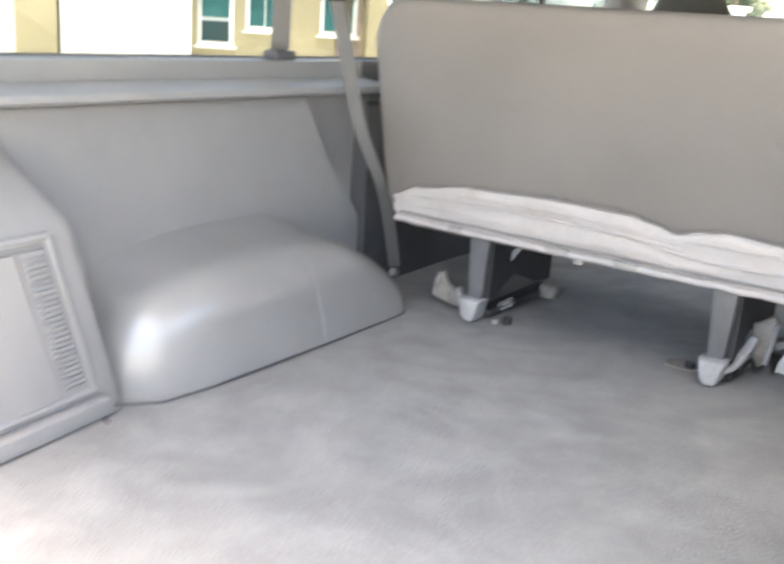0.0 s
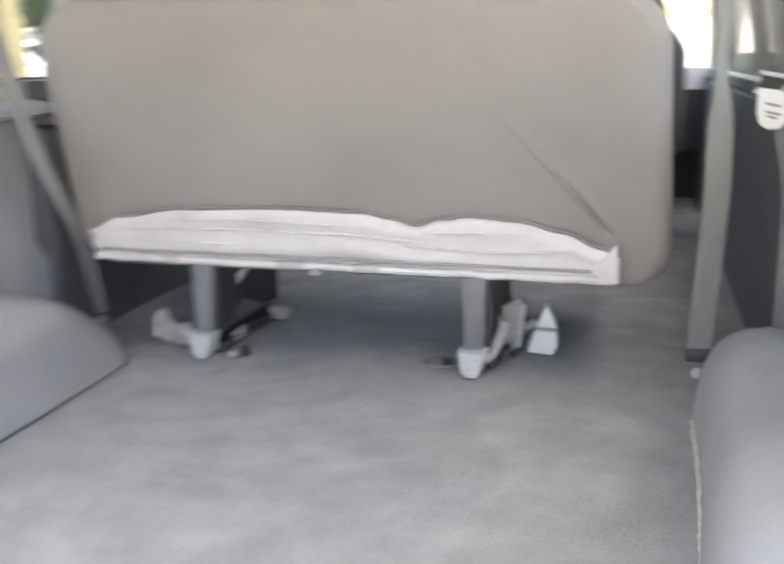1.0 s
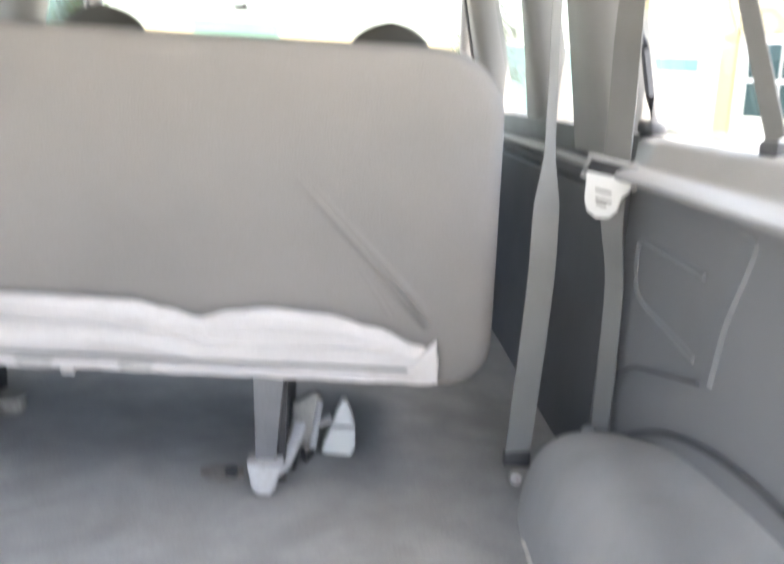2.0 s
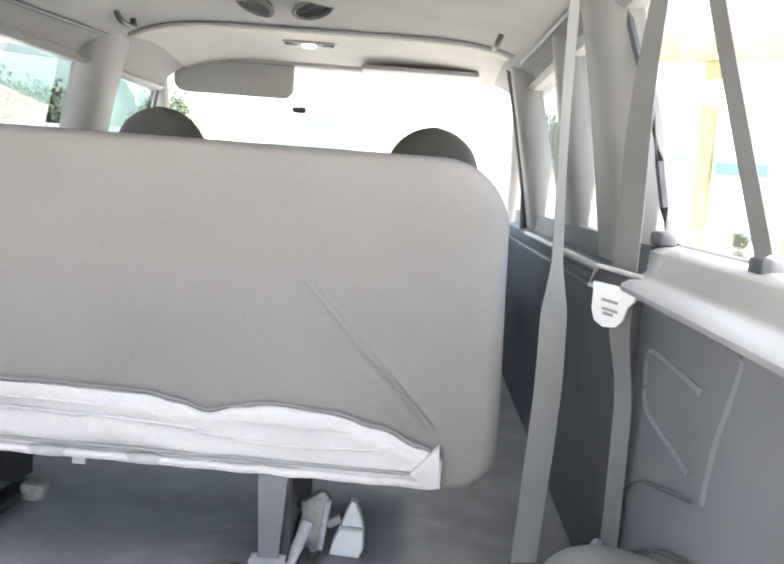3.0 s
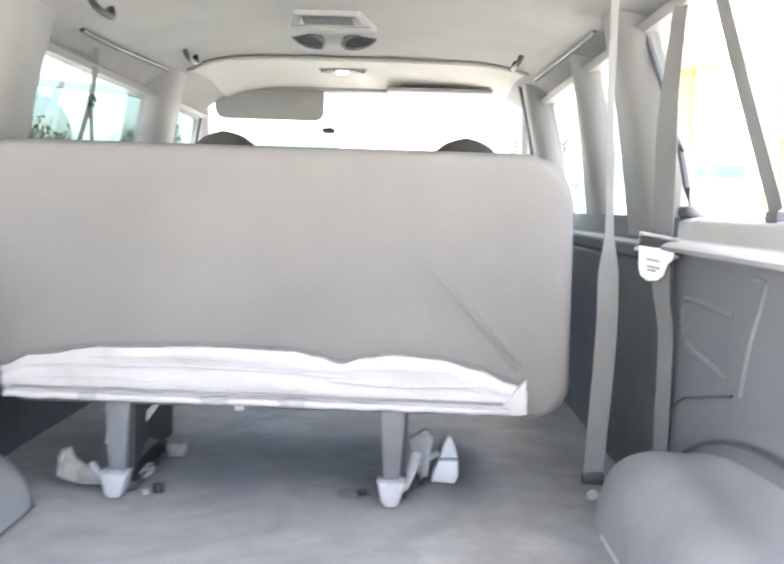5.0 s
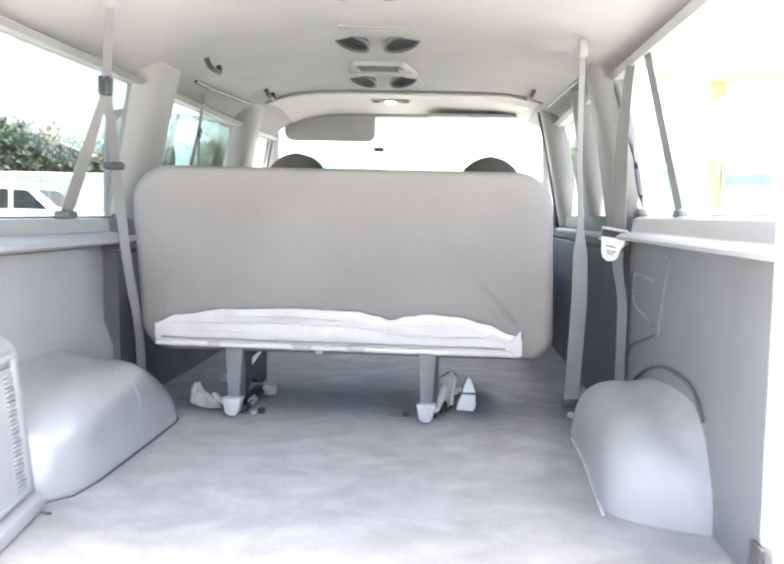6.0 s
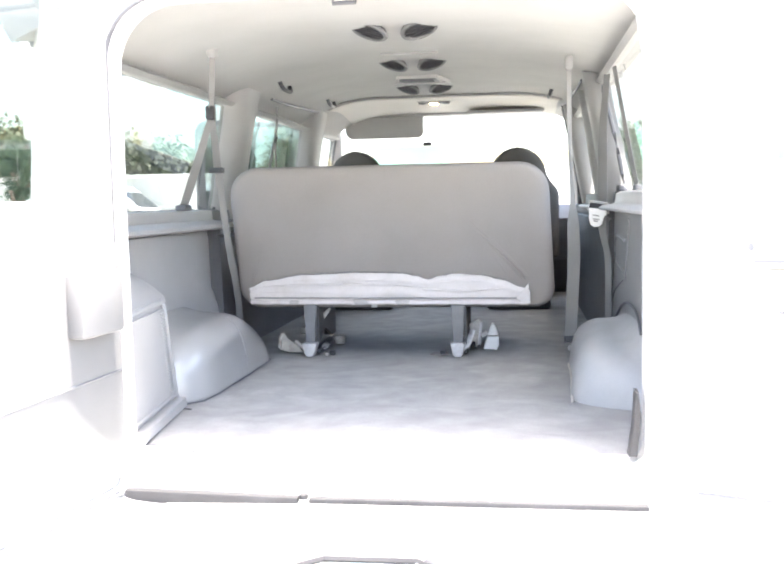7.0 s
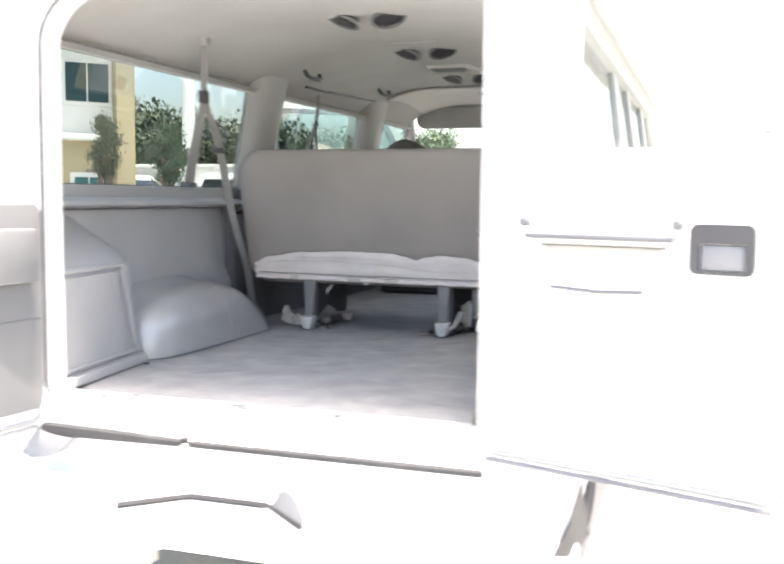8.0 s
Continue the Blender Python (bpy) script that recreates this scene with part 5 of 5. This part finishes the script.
for k in range(9):
    x = 13.0 - 3.1 * k
    w = part("window", box((x, -0.06, 3.60), (x + 1.22, 0.02, 4.75), 0.01), WHITEWALL, house, "upper window with dark panes")
    for q in (0, 1):
        part("pane", box((x + 0.08 + 0.55 * q, -0.08, 3.70), (x + 0.59 + 0.55 * q, -0.05, 4.66)), VILLAGLASS, w)
part("doorway", box((13.55, -0.12, 0), (14.2, -0.05, 2.0), 0.01), BROWNWALL, house, "brown doorway")
part("column", box((14.25, -0.42, 0), (14.72, 0.1, 5.6), 0.03), OCHRE, house, "ochre corner column")
villa = thing("yellow_house", "white building with ochre pilasters, beam and teal windows", "building", (4.134, 12.122, GROUND))
villa.rotation_euler = Euler((0, 0, radians(-40)))
part("wall", box((0.0, 0.0, 0.0), (16, 7, 4.6)), WHITEWALL, villa)
part("beam", box((-0.5, -0.5, 3.55), (16.3, 0.0, 3.92), 0.02), YELLOW, villa, "ochre eave beam")
part("parapet", box((-0.3, -0.3, 3.92), (16.2, 7.2, 5.1), 0.03), WHITEWALL, villa)
for x in (0.22, 1.54, 3.72, 5.6, 7.5, 9.4, 11.3):
    part("pilaster", box((x, -0.12, 0), (x + 0.20, 0.02, 3.55), 0.02), YELLOW, villa, "ochre pilaster")
w = part("window", box((0.46, -0.06, 1.93), (1.28, 0.02, 2.20), 0.01), WHITEWALL, villa)
part("pane", box((0.50, -0.075, 1.98), (1.24, -0.05, 2.15)), PALEGLASS, w)
for k in range(6):
    x = 1.86 + 1.95 * k
    w = part("window", box((x, -0.07, 1.36), (x + 0.95, 0.02, 2.48), 0.01), WHITEWALL, villa)
    part("awning", box((x - 0.1, -0.12, 2.52), (x + 1.05, 0.02, 3.50), 0.01), YELLOW, w)
    for i in range(2):
        for j in range(2):
            part("pane", box((x + 0.06 + 0.43 * i, -0.085, 1.43 + 0.50 * j), (x + 0.46 + 0.43 * i, -0.06, 1.86 + 0.50 * j)), VILLAGLASS, w)
booth = thing("booth", "small mint-green gate booth with a white roof", "building", (-2.8, 24.0, GROUND))
part("wall", box((-1.05, 0, 0), (1.05, 2.2, 3.05), 0.02), MINT, booth)
part("roof", box((-1.2, -0.25, 3.05), (1.2, 2.4, 3.2), 0.03), WHITEWALL, booth)
block = thing("long_wall_block", "long low white building at the edge of the yard", "building", (4, 46, GROUND))
block.rotation_euler = Euler((0, 0, radians(-4)))
part("wall", box((-25, 0, 0), (25, 6, 3.18)), WHITEWALL, block)
part("roof", box((-25.4, -0.4, 3.2), (25.4, 6.4, 3.9), 0.05), OCHRE, block)


def tree(at, h, spread, leaf, seed, n=6000, low=0.1, label="leafy green tree with an uneven crown"):
    rng = random.Random(seed)
    t = thing("tree", label, "tree", at, group="trees")
    bm = bmesh.new()
    tube([(0, 0, -0.2), (0.05, 0, h * 0.25), (0.02, 0.05, h * 0.5), (0.0, 0.0, h * 0.8)], 0.02 + 0.02 * h, bm, 8)
    tips = []
    for k in range(9):
        a, z = rng.uniform(0, 6.28), h * rng.uniform(0.3, 0.65)
        tip = Vector((math.cos(a) * spread * rng.uniform(0.4, 0.9), math.sin(a) * spread * rng.uniform(0.4, 0.9), z + h * rng.uniform(0.1, 0.3)))
        tube([(0.02, 0, z), tuple(Vector((0, 0, z)).lerp(tip, 0.5) + Vector((0, 0, 0.1))), tuple(tip)], 0.012 + 0.007 * h, bm, 5)
        tips.append(tip)
    if spread < 0.6:                        # a trimmed bush: leafy down to its foot
        tips = []
        for k in range(26):
            a, g = rng.uniform(0, 6.28), rng.uniform(0.02, 0.95)
            f = low + (0.92 - low) * g
            r = spread * math.sqrt(1 - (2 * g - 1) ** 2) * rng.uniform(0.2, 0.9)
            tips.append(Vector((math.cos(a) * r, math.sin(a) * r, h * f)))
    tips.append(Vector((0, 0, h * (0.9 if low < 0.5 else 0.75))))
    part("trunk", bm, BARK, t)
    verts, faces = [], []
    for k in range(n):
        c = rng.choice(tips) + Vector((rng.gauss(0, 1), rng.gauss(0, 1), rng.gauss(0, 0.8))) * spread * (0.26 if spread > 0.6 else 0.38 if low < 0.5 else 0.22)
        u = Vector((rng.uniform(-1, 1), rng.uniform(-1, 1), rng.uniform(-1, 1))).normalized()
        v = u.cross(Vector((rng.uniform(-1, 1), rng.uniform(-1, 1), 1))).normalized()
        s = min(0.17 if spread > 0.6 else 0.11, rng.uniform(0.10, 0.24) * spread * (0.32 if spread > 0.3 and low < 0.5 else 0.22))
        i = len(verts)
        verts += [c - u * s, c - v * s * 0.5, c + u * s, c + v * s * 0.5 + Vector((0, 0, 0.05))]
        faces.append((i, i + 1, i + 2, i + 3))
    me = bpy.data.meshes.new("crown")
    me.from_pydata([tuple(q) for q in verts], [], faces)
    me.materials.append(leaf)
    crown = new("crown", me)
    crown.parent = t


# two trimmed trees by the corner column, the far tree line, and the row beyond the teal wall
for k, (x, y, h, s, low) in enumerate(((-8.78, 10.2, 2.95, 0.30, 0.58), (-7.43, 10.0, 2.72, 0.34, 0.58), (4.2, 9.6, 1.30, 0.13, 0.1), (-11.6, 31, 2.9, 1.3, 0.1), (-13.0, 30.5, 3.5, 1.6, 0.1), (-15.0, 30, 3.9, 2.0, 0.1), (-17.2, 29.5, 3.75, 2.0, 0.1), (-19.6, 29, 4.4, 2.2, 0.1), (-22.0, 29.5, 4.9, 2.4, 0.1), (-8.8, 32, 3.9, 1.3, 0.1), (-25, 31, 4.9, 2.6, 0.1), (2.78, 16.3, 3.05, 0.52, 0.1), (6.6, 30.5, 2.4, 1.0, 0.1), (8.3, 30, 2.35, 1.0, 0.1), (10.4, 30, 2.6, 1.3, 0.1), (12.8, 31, 2.7, 1.4, 0.1), (24, 40, 3.4, 2.4, 0.1))):
    tree((x, y, GROUND), h, s, LEAF if k % 2 else LEAF_PALE, 20 + k, 13000 if s > 0.6 else 8000, low)


def car(at, turn, paint, label, name="parked_car"):
    c = thing(name, label, "car", at, group="parked cars")
    c.rotation_euler = Euler((0, 0, radians(turn)))
    part("body", prism([(-2.1, 0.35), (2.1, 0.35), (2.15, 0.7), (1.9, 0.9), (1.1, 0.98), (-2.0, 1.0), (-2.15, 0.8)], "y", -0.85, 0.85, bevel=0.05), paint, c)
    part("cabin", prism([(-1.7, 0.98), (1.05, 0.98), (0.45, 1.48), (-1.3, 1.5)], "y", -0.74, 0.74, bevel=0.06), paint, c)
    for s in (-1, 1):
        for outline in ([(-1.38, 1.02), (-0.72, 1.02), (-0.72, 1.40), (-1.18, 1.41)], [(-0.60, 1.02), (0.02, 1.02), (0.02, 1.40), (-0.60, 1.40)], [(0.12, 1.02), (0.78, 1.02), (0.40, 1.38), (0.12, 1.39)]):
            part("side_window", prism(outline, "y", s * 0.735, s * 0.748), CARGLASS, c)
    part("rear_window", prism([(-1.60, 1.06), (-1.38, 1.42), (-1.34, 1.42), (-1.56, 1.06)], "y", -0.6, 0.6), CARGLASS, c)
    part("windscreen", prism([(0.96, 1.06), (0.56, 1.40), (0.52, 1.40), (0.92, 1.06)], "y", -0.6, 0.6), CARGLASS, c)
    part("roof", prism([(-1.32, 1.47), (0.48, 1.46), (0.38, 1.53), (-1.2, 1.55)], "y", -0.70, 0.70, bevel=0.02), paint, c)
    for x in (-1.3, 1.3):
        for s in (-1, 1):
            w = part("wheel", disc((x, s * 0.80, 0.32), (0, 1, 0), 0.32, 0.2), RUBBER, c)
            part("rim", disc((x, s * 0.905, 0.32), (0, 1, 0), 0.19, 0.02), STEEL, w)
    return c


for x, y, turn, size in ((-11.4, 22.0, 4, 1.32), (-16.6, 22.1, 2, 1.32), (-6.6, 22.0, 6, 1.3)):
    car((x, y, GROUND), turn, PAINT, "white car parked in front of the far wall").scale = (size,) * 3


bound = thing("boundary_wall", "long white boundary wall below the far trees", "wall", (0, 0, GROUND), kind="structure")
part("face", box((-26, 23.6, 0), (-6.2, 23.9, 2.28)), WHITEWALL, bound)
part("coping", box((-26.1, 23.5, 2.28), (-6.1, 24.0, 2.40), 0.02), WHITEWALL, bound)
teal = thing("teal_wall", "pale teal painted yard wall with a white coping", "wall", (0, 0, GROUND), kind="structure")
part("face", box((3.4, 22.0, 0), (16.0, 22.2, 2.72)), PALETEAL, teal)
part("coping", box((3.3, 21.95, 2.72), (16.1, 22.25, 2.86), 0.02), WHITEWALL, teal)
pole = thing("street_pole", "pale concrete pole at the edge of the yard", "pole", (-8.76, 13.0, GROUND))
part("shaft", tube([(0, 0, -0.2), (0, 0, 3), (0, 0, 7.5)], 0.13, sides=12), WHITEWALL, pole)
